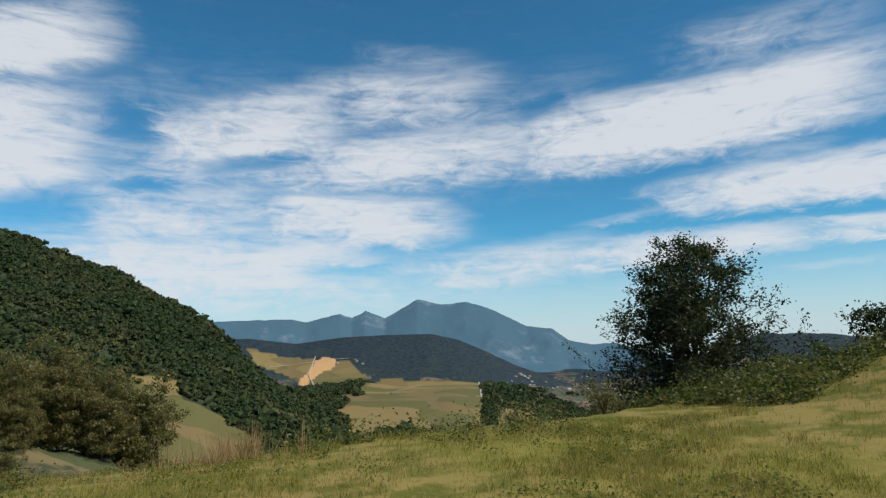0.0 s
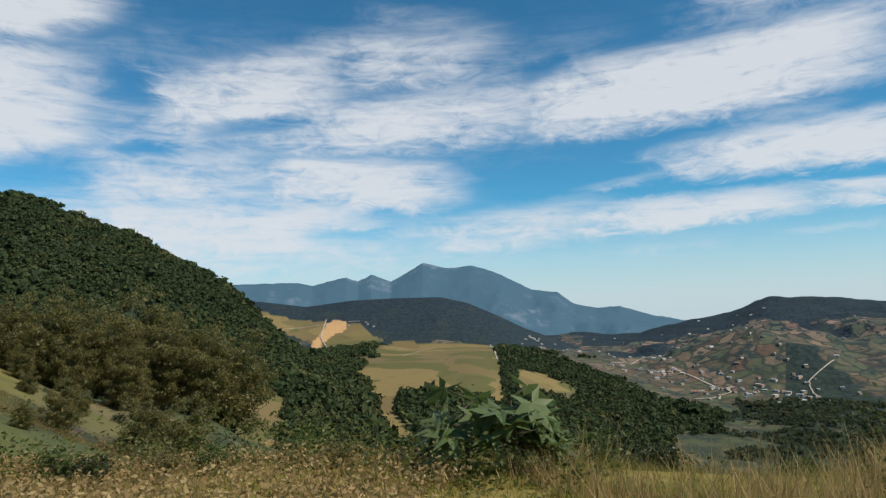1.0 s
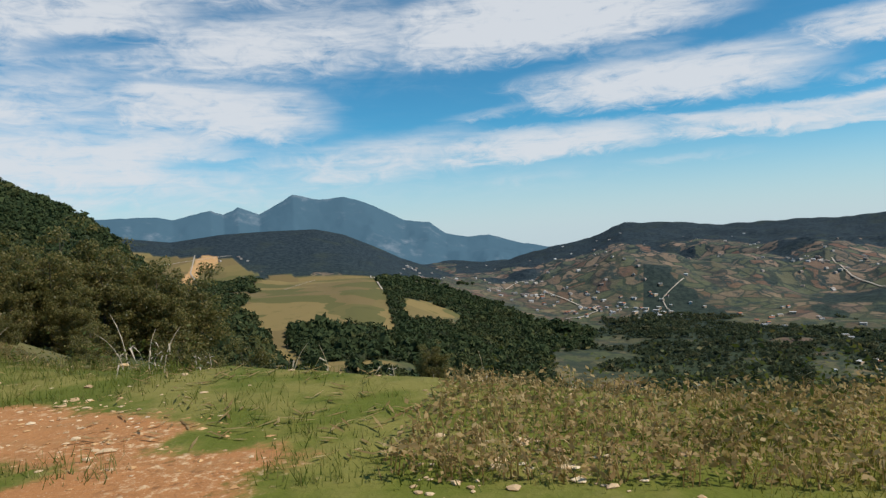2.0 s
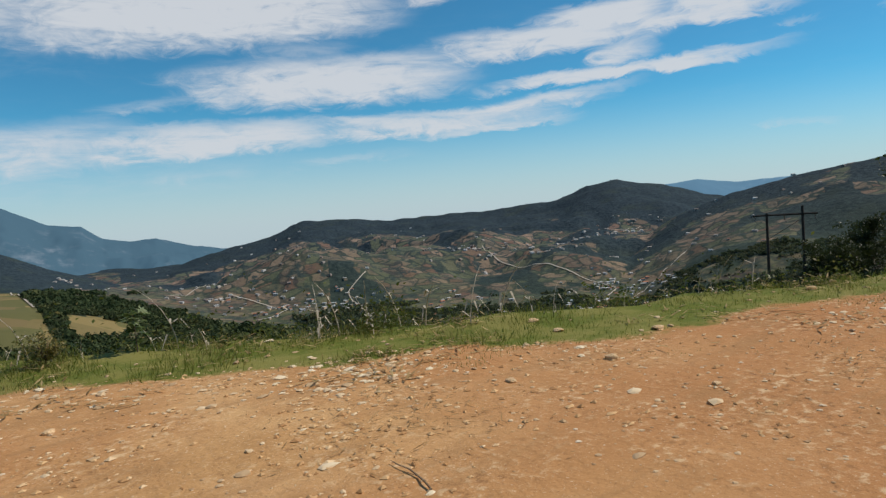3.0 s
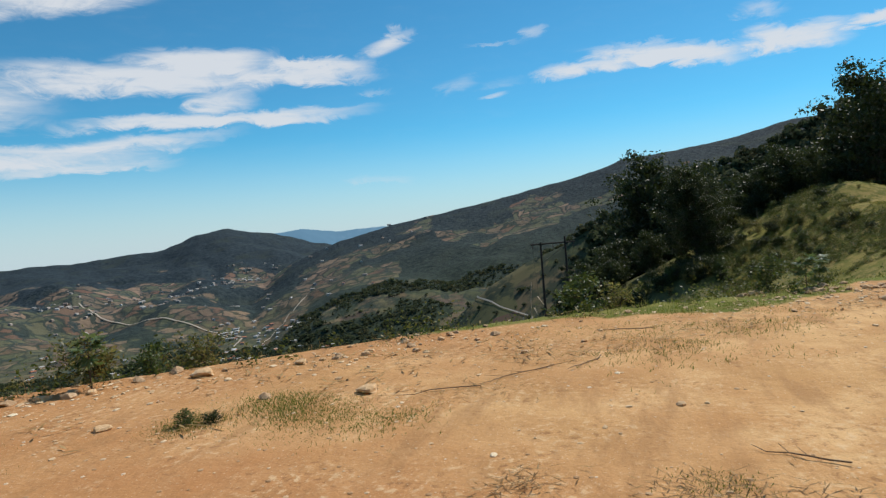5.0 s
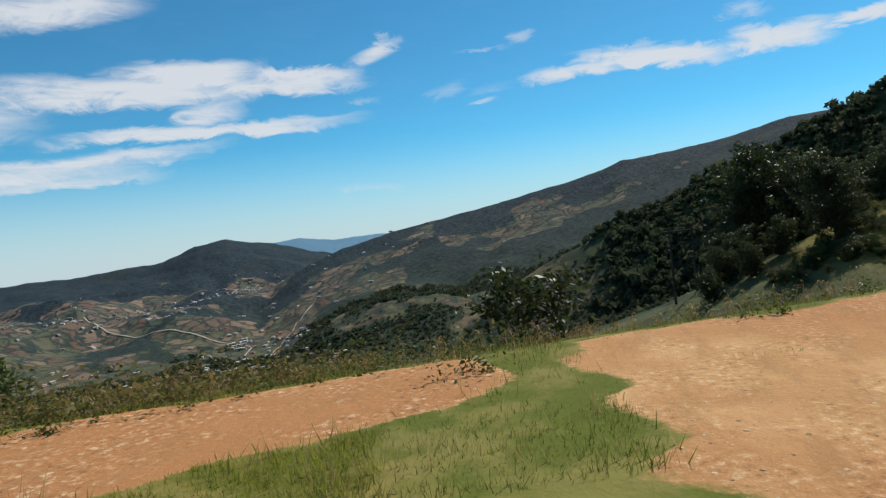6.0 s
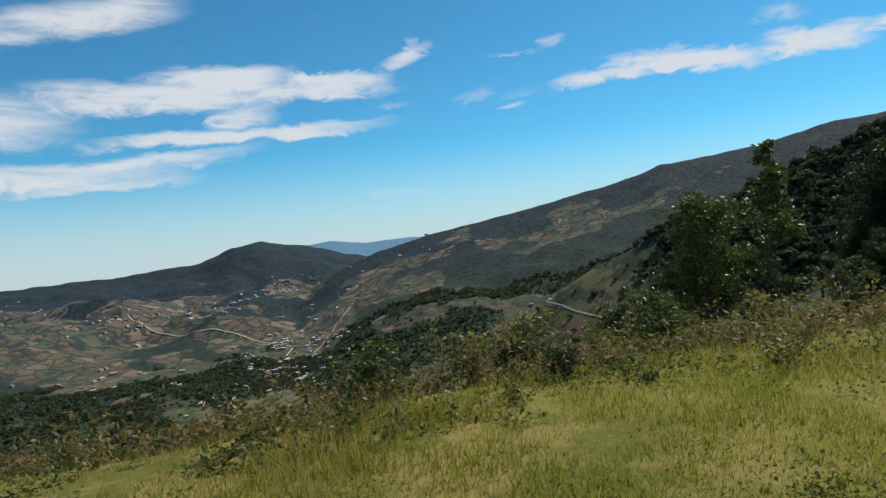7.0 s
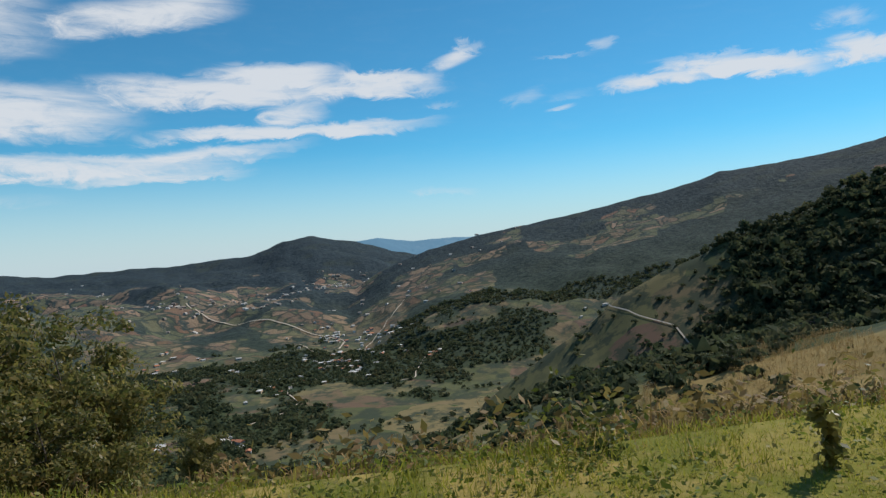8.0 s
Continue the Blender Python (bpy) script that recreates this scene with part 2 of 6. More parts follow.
def land(x, y):
    """Height of the ground, metres above the lane."""
    az, r = polar(x, y)
    d = from_brink(x, y)
    low = valley(az, r)
    rough = fbm(x, y, 260, 3, 5)
    spurs = np.abs(fbm(x, y, 700, 11, 4))
    gullies = np.abs(fbm(x + 60 * rough, y, 310, 13, 4)) - 0.2
    knobs = (fbm(x, y, 190, 15, 4) + 0.5 * fbm(x, y, 55, 17, 3)) * smooth(r, 1200, 1800)
    west_r = np.interp(az, (-34, -14, 3), (1150, 900, 560))
    hills = np.maximum.reduce([
        low + rough * np.clip(r / 40, 0, 26),
        ridge(az, r, low, DARK_HILL, 2200, 1550, 0.8),
        ridge(az, r, low, LONG_RIDGE, 3000, 1250, 1.15) + ((spurs - 0.25) * 120 + gullies * 80) * np.clip((3000 - r) / 1100, 0, 1) * smooth(r, 1250, 1600) + knobs * 12,
        ridge(az, r, low, EAST_RIDGE, 1900, 850, 1.1) + ((spurs - 0.2) * 70 + gullies * 55) * np.clip((1900 - r) / 700, 0, 1) * smooth(r, 850, 1100) + knobs * 7,
        ridge(az, r, low, WOOD_SPUR, 640, 330, 0.9) + rough * 5,
        ridge(az, r, low, WEST_HILL, west_r, west_r * 0.42, 0.85) + rough * 5 * (r < west_r)])
    edge = np.where(d > 15, d - 0.2, np.log1p(np.exp(np.clip(d - 0.2, -30, 16) / 0.6)) * 0.6)
    gentle = np.interp(edge, (0, 8, 20, 30, 45, 95, 170, 400), (0, -1.7, -9, -15.5, -22.5, -34, -54, -120))
    steep = np.interp(edge, (0, 6, 45, 95, 170, 400), (0, -2.8, -20, -36, -58, -125))
    k = np.maximum(smooth(x, -88, -74) * smooth(y, 96, 70), smooth(y, 92, 104) * smooth(x, -40, -80))
    slope = (gentle + (steep - gentle) * k) * (1 + 0.4 * smooth(y, 104, 124) * smooth(x, 20, -20)) + fbm(x, y, 14, 21, 3) * np.clip(d / 12, 0, 1.2)
    blend = smooth(d, 130, 260)
    z = slope * (1 - blend) + np.minimum(hills, 400) * blend
    bank = np.maximum(-d - 22, 0)
    z = np.where(d < 0, 0.5 * np.minimum(bank, 60) + fbm(x, y, 9, 5, 3) * np.clip(bank / 6, 0, 1.5), z)
    lane_d, along = from_lane(x, y)
    dip = 0.55 * smooth(x, -48, -36) * smooth(x, 2, -10) * smooth(d, -6.0, 0.5)
    mound = 2.6 * np.exp(-(((x - 25) / 11) ** 2 + ((y - 12) / 6.5) ** 2)) * smooth(lane_d, 4, 9)
    mound = mound + 2.4 * np.exp(-(((x - 17) / 6) ** 2 + ((y - 17) / 6) ** 2)) * smooth(lane_d, 5, 10)
    knolls = 9 * np.exp(-((x + 84) ** 2 + (y - 160) ** 2) / 400) + 17 * np.exp(-((x + 14) ** 2 + (y - 212) ** 2) / 400)
    z = z - dip + mound + knolls
    meadow = np.where((along < 1.9) | (along > 6.1), 1.0, 0.15) * smooth(lane_d, 3.0, 6.0)
    z = z + meadow * (fbm(x, y, 4.5, 31, 3) * 0.13 + fbm(x, y, 0.9, 33, 2) * 0.03) * np.clip(1.5 - r / 300, 0, 1)
    return z


# open fields among the northern woods
FIELDS = (((-167, 1676), (100, 1640), (51, 990), (36, 830), (-9, 774), (-87, 811), (-69, 670), (-42, 571), (-68, 560), (-112, 783), (-155, 964), (-150, 1158)),
          ((83, 1021), (154, 1082), (182, 1005), (88, 879), (65, 875)),
          ((-607, 2024), (-398, 1940), (-271, 1890), (-189, 1674), (-312, 1610), (-428, 1750), (-520, 1830)),
          ((-313, 651), (-270, 667), (-247, 630), (-209, 633), (-178, 620), (-164, 552), (-180, 470), (-222, 470), (-250, 560), (-275, 598)))


def field_land(x, y):
    """True on the open fields, with uneven borders."""
    x, y = x + fbm(x, y, 45, 141, 3) * 12, y + fbm(x, y, 45, 147, 3) * 12
    open_ = np.zeros(np.shape(x), bool)
    for loop in FIELDS:
        for (ax, ay), (bx, by) in zip(loop, loop[1:] + loop[:1]):
            if ay != by:
                open_ ^= ((ay > y) != (by > y)) & (x < (bx - ax) * (y - ay) / (by - ay) + ax)
    return open_


def wood_cover(x, y):
    """How thickly wooded the far slopes are, 0 to 1."""
    az, r = polar(x, y)
    patch = fbm(x, y, 260, 51, 5) + 0.35 * fbm(x, y, 60, 57, 3)
    w_ = smooth(patch, -0.22, 0.30)
    patch = fbm(x, y, 150, 54, 4) + 0.35 * fbm(x, y, 420, 58, 2)
    w_ = np.where((r > 1150) & (az > 30), smooth(patch + 0.10 * (r > 1700), -0.10, 0.06), w_)
    west_r = np.interp(az, (-34, -14, 3), (1150, 900, 560))
    west = (az < 3) & (r > 0.45 * west_r) & (r < west_r * 1.15)
    glade = (az > -15) & (az < -9.5) & (r < 0.62 * west_r)
    w_ = np.where(west & ~glade, 1.0, w_)
    w_ = np.where((az < 12) & (r > 1700) & (r < 2500), 1.0, w_)
    wob = fbm(x, y, 90, 53, 3) * 22
    left = np.interp(y, (780, 960, 1135, 1660), (-50, -105, -175, -160)) + wob
    right = np.interp(y, (780, 860, 1122, 1674), (42, 48, 66, 88)) + wob * 0.25
    w_ = np.where((x > left) & (x < right) & (y > 790) & (y < 1680), smooth(patch, 0.30, 0.38), w_)
    w_ = np.where((x < left) & (x > left - 190) & (y > 520) & (y < 1080) & (az < 3), 1.0, w_)
    belt = (x >= right) & (x < np.interp(y, (600, 805, 1132, 1341), (210, 235, 335, 225)) + wob) & (y > 560) & (y < 1345)
    w_ = np.where(belt, 1.0, w_)
    w_ = np.where((x > 92) & (x < 172 - 0.3 * np.abs(y - 1000)) & (y > 905) & (y < 1035), 0.0, w_)
    w_ = np.where(np.hypot((x + 25) / 62, (y - 715) / 90) + wob * 0.01 < 1, 1.0, w_)
    w_ = np.where((x > -20) & (x < 190) & (y > 330) & (y < 600), np.maximum(w_, smooth(patch, -0.5, 0.0)), w_)
    w_ = np.where((az > 86) & (r > 380) & (r < 760), 1.0, w_)
    w_ = np.where((az > 66) & (r > 1640 + wob * 6), np.maximum(w_, smooth(patch, -0.7, -0.2)), w_)
    w_ = np.where((az > 74) & (r > 125) & (r <= 380), 1.0, w_)
    w_ = np.where((az < 12) & (r > 380) & field_land(x, y), 0.0, w_)
    w_ = np.where((az > 13) & (az < 66) & (r > 2300 + wob * 9), np.maximum(w_, 0.9), w_)
    return np.where(r < 125, 0.0, w_)


# ---- materials ----
def material(name, build, rough=0.9):
    mat = bpy.data.materials.new(name)
    mat.use_nodes = True
    n = Nodes(mat.node_tree)
    out = n.add("ShaderNodeOutputMaterial")
    bsdf = n.add("ShaderNodeBsdfPrincipled")
    bsdf.inputs["Roughness"].default_value = rough
    bsdf.inputs["Specular IOR Level"].default_value = 0.25
    n.t.links.new(bsdf.outputs[0], out.inputs[0])
    build(n, bsdf)
    return mat


def spot(n):
    return n.add("ShaderNodeNewGeometry").outputs["Position"]


def bump(n, bsdf, height, strength, distance):
    b = n.add("ShaderNodeBump")
    b.inputs["Strength"].default_value, b.inputs["Distance"].default_value = strength, distance
    n.put(b.inputs["Height"], height)
    n.t.links.new(b.outputs[0], bsdf.inputs["Normal"])


def simple(name, a, b, scale, rough=0.9, relief=0.0, metal=0.0):
    """Two tones broken up by grain and larger stains."""
    def build(n, bsdf):
        p = n.add("ShaderNodeTexCoord").outputs["Object"]
        fine, big = n.noise(p, scale, 5, 0.65), n.noise(p, scale * 0.13, 3, 0.5)
        f = n.ramp(n.m("ADD", n.m("MULTIPLY", fine, 0.6), n.m("MULTIPLY", big, 0.4)), 0.35, 0.65)
        n.put(bsdf.inputs["Base Color"], n.mix(f, a, b))
        bsdf.inputs["Metallic"].default_value = metal
        if relief:
            bump(n, bsdf, fine, 0.6, relief)
    return material(name, build, rough)


def foliage(name, a, b, c, shine=0.45, by_island=True, thin=0.3, patch=0.9, share=0.55):
    """Leaves: three greens, dealt out leaf by leaf."""
    def build(n, bsdf):
        g = n.add("ShaderNodeNewGeometry")
        r = g.outputs["Random Per Island"] if by_island else n.add("ShaderNodeObjectInfo").outputs["Random"]
        big = n.noise(g.outputs["Position"], patch, 3)
        col = n.mix(n.ramp(r, 0.15, 0.6), a, b)
        col = n.mix(n.m("MULTIPLY", n.ramp(r, share, 0.98), n.ramp(big, 0.38, 0.62)), col, c)
        n.put(bsdf.inputs["Base Color"], col)
        bsdf.inputs["Roughness"].default_value = shine
        tl = n.add("ShaderNodeBsdfTranslucent")
        n.put(tl.inputs[0], n.mix(0.25, col, (0.16, 0.20, 0.03)))
        mx = n.add("ShaderNodeMixShader")
        mx.inputs[0].default_value = thin
        n.t.links.new(bsdf.outputs[0], mx.inputs[1])
        n.t.links.new(tl.outputs[0], mx.inputs[2])
        out = [k for k in n.t.nodes if k.bl_idname == "ShaderNodeOutputMaterial"][0]
        n.t.links.new(mx.outputs[0], out.inputs[0])
    return material(name, build)


def woodland(name, a, b, c, patch, grain, thin=0.3, relief=0.5):
    """Crowns seen from afar: a tone for each tree, larger stands, and leafy grain."""
    def build(n, bsdf):
        g = n.add("ShaderNodeNewGeometry")
        r, p = g.outputs["Random Per Island"], g.outputs["Position"]
        stand_, fine = n.noise(p, patch, 4, 0.6), n.noise(p, grain, 5, 0.7)
        col = n.mix(n.ramp(n.m("ADD", n.m("MULTIPLY", r, 0.5), n.m("MULTIPLY", fine, 0.6)), 0.25, 0.85), a, b)
        col = n.mix(n.m("MULTIPLY", n.ramp(stand_, 0.45, 0.65), n.ramp(r, 0.1, 0.9)), col, c)
        n.put(bsdf.inputs["Base Color"], col)
        bsdf.inputs["Roughness"].default_value = 0.8
        bsdf.inputs["Specular IOR Level"].default_value = 0.1
        bump(n, bsdf, fine, 0.8, relief)
        tl = n.add("ShaderNodeBsdfTranslucent")
        n.put(tl.inputs[0], col)
        mx = n.add("ShaderNodeMixShader")
        mx.inputs[0].default_value = thin
        n.t.links.new(bsdf.outputs[0], mx.inputs[1])
        n.t.links.new(tl.outputs[0], mx.inputs[2])
        out = [k for k in n.t.nodes if k.bl_idname == "ShaderNodeOutputMaterial"][0]
        n.t.links.new(mx.outputs[0], out.inputs[0])
    return material(name, build)


def ground_look(n, bsdf):
    p = spot(n)
    cover = n.add("ShaderNodeAttribute", attr="cover").outputs["Color"]
    rgb = n.add("ShaderNodeSeparateColor")
    n.put(rgb.inputs[0], cover)
    dirt, wood, far = rgb.outputs[0], rgb.outputs[1], rgb.outputs[2]
    clay = n.add("ShaderNodeAttribute", attr="clay").outputs["Fac"]
    fine, mid = n.noise(p, 9.0, 6, 0.65), n.noise(p, 0.9, 5, 0.6)
    big, huge = n.noise(p, 0.11, 4, 0.55), n.noise(p, 0.006, 5, 0.6)
    crumb = n.m("MULTIPLY", n.m("MULTIPLY_ADD", clay, 0.65, 0.25), n.ramp(n.noise(p, 0.75, 5, 0.7), 0.42, 0.60))
    # bare earth: buff, trodden, with redder stretches and gravel
    earth = n.mix(n.ramp(mid, 0.3, 0.7), (0.63, 0.375, 0.165), (0.49, 0.275, 0.11))
    earth = n.mix(n.ramp(n.noise(p, 0.32, 4, 0.6), 0.4, 0.62), earth, n.mix(n.ramp(mid, 0.35, 0.6), (0.70, 0.44, 0.205), (0.54, 0.295, 0.12)))
    earth = n.mix(n.ramp(n.m("ADD", big, n.m("MULTIPLY", clay, 0.6)), 0.62, 1.05), earth, (0.43, 0.195, 0.075))
    earth = n.mix(n.m("MULTIPLY", n.ramp(fine, 0.52, 0.64), crumb), earth, (0.70, 0.50, 0.29))
    earth = n.mix(n.m("MULTIPLY", n.ramp(fine, 0.46, 0.36), crumb), earth, (0.24, 0.115, 0.05))
    grit = n.noise(p, 34.0, 4, 0.7)
    earth = n.mix(n.m("MULTIPLY", n.ramp(grit, 0.58, 0.72), 0.75), earth, (0.72, 0.56, 0.38))
    earth = n.mix(n.m("MULTIPLY", n.ramp(grit, 0.40, 0.30), 0.6), earth, (0.20, 0.105, 0.05))
    rut = n.noise(n.scaled(p, 0.5, 2.4, 1.0, 0.9), 1.0, 5, 0.65)
    earth = n.mix(n.m("MULTIPLY", n.ramp(rut, 0.50, 0.66), 0.55), earth, (0.36, 0.19, 0.08))
    turf = n.mix(n.ramp(mid, 0.42, 0.58), (0.115, 0.12, 0.02), (0.28, 0.21, 0.065))
    turf = n.mix(n.ramp(big, 0.4, 0.7), turf, (0.20, 0.185, 0.032))
    turf = n.mix(n.m("MULTIPLY", n.ramp(fine, 0.5, 0.7), 0.6), turf, (0.28, 0.21, 0.09))
    lush = n.add("ShaderNodeAttribute", attr="lush").outputs["Fac"]
    turf = n.mix(n.m("MULTIPLY", lush, 0.75), turf, n.mix(n.ramp(mid, 0.4, 0.6), (0.11, 0.135, 0.022), (0.20, 0.19, 0.05)))
    # open slopes of the valley: dry fields, fallow and pasture in parcels
    cell = n.add("ShaderNodeTexVoronoi")
    n.put(cell.inputs["Vector"], n.scaled(n.add("ShaderNodeVectorMath", op="ADD").outputs[0], 1, 1, 0))
    vm = cell.inputs["Vector"].links[0].from_node.inputs[0].links[0].from_node
    n.put(vm.inputs[0], p)
    nn = n.add("ShaderNodeTexNoise")
    n.put(nn.inputs["Vector"], p)
    nn.inputs["Scale"].default_value = 0.012
    sc = n.add("ShaderNodeVectorMath", op="SCALE")
    n.put(sc.inputs[0], nn.outputs["Color"])
    sc.inputs["Scale"].default_value = 90.0
    n.put(vm.inputs[1], sc.outputs[0])
    cell.inputs["Scale"].default_value = 0.0125
    tone = n.add("ShaderNodeSeparateColor")
    n.put(tone.inputs[0], cell.outputs["Color"])
    field = n.mix(n.ramp(tone.outputs[0], 0.35, 0.75), (0.085, 0.095, 0.042), (0.18, 0.145, 0.07))
    field = n.mix(n.ramp(tone.outputs[1], 0.6, 0.9), field, (0.135, 0.085, 0.06))
    field = n.mix(n.ramp(n.noise(p, 0.05, 4), 0.45, 0.7), field, (0.075, 0.08, 0.04))
    scrub = n.noise(p, 0.03, 6, 0.7)
    # grows with distance: weight of the haze tint, and of the far relief
    upland = n.add("ShaderNodeAttribute", attr="upland").outputs["Fac"]
    tilled = n.add("ShaderNodeAttribute", attr="tilled").outputs["Fac"]
    field = n.mix(n.m("MULTIPLY", n.ramp(scrub, 0.47, 0.56), n.m("SUBTRACT", 0.9, tilled)), field, (0.038, 0.05, 0.032))
    gold = n.mix(n.ramp(tone.outputs[0], 0.35, 0.6), (0.235, 0.172, 0.068), (0.125, 0.115, 0.042))
    gold = n.mix(n.ramp(tone.outputs[1], 0.6, 0.75), gold, (0.185, 0.135, 0.058))
    gold = n.mix(n.m("MULTIPLY", n.ramp(scrub, 0.55, 0.7), 0.6), gold, (0.09, 0.09, 0.03))
    field = n.mix(tilled, field, gold)
    small = n.add("ShaderNodeTexVoronoi")
    n.put(small.inputs["Vector"], cell.inputs["Vector"].links[0].from_socket)
    small.inputs["Scale"].default_value = 0.028
    plot = n.add("ShaderNodeSeparateColor")
    n.put(plot.inputs[0], small.outputs["Color"])
    hedge = n.add("ShaderNodeTexVoronoi")
    hedge.feature = "DISTANCE_TO_EDGE"
    n.put(hedge.inputs["Vector"], cell.inputs["Vector"].links[0].from_socket)
    hedge.inputs["Scale"].default_value = 0.028
    # far parcels, their scrub and hedges tinted with the bluish haze of distance
    far_plots = n.mix(n.ramp(plot.outputs[0], 0.25, 0.75), (0.15, 0.115, 0.085), (0.27, 0.185, 0.13))
    far_plots = n.mix(n.ramp(plot.outputs[1], 0.62, 0.85), far_plots, (0.16, 0.095, 0.07))
    far_plots = n.mix(n.ramp(plot.outputs[2], 0.45, 0.75), far_plots, (0.105, 0.112, 0.072))
    far_plots = n.mix(n.ramp(n.m("ADD", hedge.outputs["Distance"], n.m("MULTIPLY", n.m("SUBTRACT", scrub, 0.5), 0.5)), 0.10, 0.03), far_plots, (0.032, 0.046, 0.045))
    far_plots = n.mix(n.ramp(scrub, 0.53, 0.62), far_plots, (0.036, 0.054, 0.056))
    field = n.mix(upland, field, far_plots)
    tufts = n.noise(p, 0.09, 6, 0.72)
    # wooded ground; far off, bluish haze is put into its base colour
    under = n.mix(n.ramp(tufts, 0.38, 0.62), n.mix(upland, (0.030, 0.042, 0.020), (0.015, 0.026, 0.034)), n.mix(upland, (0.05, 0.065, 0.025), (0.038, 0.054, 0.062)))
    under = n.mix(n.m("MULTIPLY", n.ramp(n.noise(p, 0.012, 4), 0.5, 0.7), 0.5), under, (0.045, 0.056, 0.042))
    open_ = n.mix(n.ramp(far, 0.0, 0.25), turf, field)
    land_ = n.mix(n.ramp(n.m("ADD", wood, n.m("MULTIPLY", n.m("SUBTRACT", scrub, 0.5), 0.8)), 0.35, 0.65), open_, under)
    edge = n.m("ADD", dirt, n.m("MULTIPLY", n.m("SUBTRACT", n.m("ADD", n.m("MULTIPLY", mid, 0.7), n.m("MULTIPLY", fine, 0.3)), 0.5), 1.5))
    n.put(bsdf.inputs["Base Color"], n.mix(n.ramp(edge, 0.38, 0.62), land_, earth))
    bsdf.inputs["Roughness"].default_value = 0.95
    bsdf.inputs["Specular IOR Level"].default_value = 0.1
    bump(n, bsdf, n.m("ADD", n.m("ADD", n.m("MULTIPLY", fine, 0.24), n.m("MULTIPLY", grit, 0.06)), n.m("ADD", mid, n.m("MULTIPLY", n.m("MULTIPLY", n.noise(p, 0.075, 4, 0.65), upland), 75.0))), 0.75, 0.10)


def range_look(woods, rock, haze_glow, scale):
    """A far range: woods and pale bare flanks, the bluish air of many kilometres painted in as emission."""
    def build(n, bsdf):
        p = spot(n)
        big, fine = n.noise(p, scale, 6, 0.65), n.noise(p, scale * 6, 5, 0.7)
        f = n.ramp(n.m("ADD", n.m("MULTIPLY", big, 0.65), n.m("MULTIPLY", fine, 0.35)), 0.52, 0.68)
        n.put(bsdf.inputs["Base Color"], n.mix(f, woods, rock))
        n.put(bsdf.inputs["Emission Color"], (*haze_glow, 1))
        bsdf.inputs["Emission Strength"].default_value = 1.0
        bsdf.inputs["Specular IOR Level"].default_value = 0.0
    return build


M_GROUND = material("hill_ground", ground_look)
# third colour of each: air haze, given off by the surface itself
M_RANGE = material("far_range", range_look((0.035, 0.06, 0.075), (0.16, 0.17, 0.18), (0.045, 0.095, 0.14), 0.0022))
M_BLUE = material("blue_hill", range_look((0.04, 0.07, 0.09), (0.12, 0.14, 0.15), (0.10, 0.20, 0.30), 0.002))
M_BARK = simple("bark", (0.07, 0.055, 0.042), (0.15, 0.12, 0.09), 14, 0.95, 0.02)
M_LEAF_DARK = foliage("dark_leaves", (0.016, 0.028, 0.010), (0.035, 0.05, 0.016), (0.07, 0.075, 0.04))
M_LEAF = foliage("green_leaves", (0.058, 0.088, 0.024), (0.108, 0.142, 0.04), (0.20, 0.20, 0.065))
M_LEAF_PALE = foliage("pale_leaves", (0.085, 0.10, 0.035), (0.15, 0.165, 0.06), (0.26, 0.25, 0.10), 0.45, True, 0.4)
M_LEAF_RUST = foliage("autumn_leaves", (0.10, 0.108, 0.036), (0.22, 0.19, 0.064), (0.36, 0.265, 0.10), 0.4, True, 0.55)
M_WOOD = woodland("hill_woods", (0.033, 0.052, 0.022), (0.064, 0.084, 0.032), (0.108, 0.108, 0.04), 0.012, 0.5, 0.25)
M_WOOD_SPUR = woodland("spur_woods", (0.050, 0.068, 0.036), (0.092, 0.106, 0.050), (0.13, 0.12, 0.06), 0.03, 0.7, 0.45)


# ---- mesh helpers ----
def mesh_of(name, verts, faces, mat, smooth_=False):
    """A mesh from arrays; faces all of one size."""
    me = bpy.data.meshes.new(name)
    verts, faces = np.asarray(verts, np.float32), np.asarray(faces, np.int32)
    nf, k = faces.shape
    me.vertices.add(len(verts))
    me.vertices.foreach_set("co", verts.ravel())
    me.loops.add(nf * k)
    me.loops.foreach_set("vertex_index", faces.ravel())
    me.polygons.add(nf)
    me.polygons.foreach_set("loop_start", np.arange(0, nf * k, k, dtype=np.int32))
    me.polygons.foreach_set("use_smooth", np.full(nf, smooth_))
    me.materials.append(mat)
    me.update(calc_edges=True)
    return me


def part(name, bm, mat, parent, label=""):
    me = bpy.data.meshes.new(name)
    bm.to_mesh(me)
    bm.free()
    me.materials.append(mat)
    ob = new(name, me)
    ob.parent = parent
    return tagged(ob, label)


def part_mesh(name, me, parent, label=""):
    ob = new(name, me)
    ob.parent = parent
    return tagged(ob, label)


def thing(name, x, y, z, label, category, group="", rz=0.0):
    ob = new(name)
    ob.empty_display_size = 0.2
    ob.matrix_basis = pose(x, y, z, 0, 0, rz)
    return tagged(ob, label, category, group)


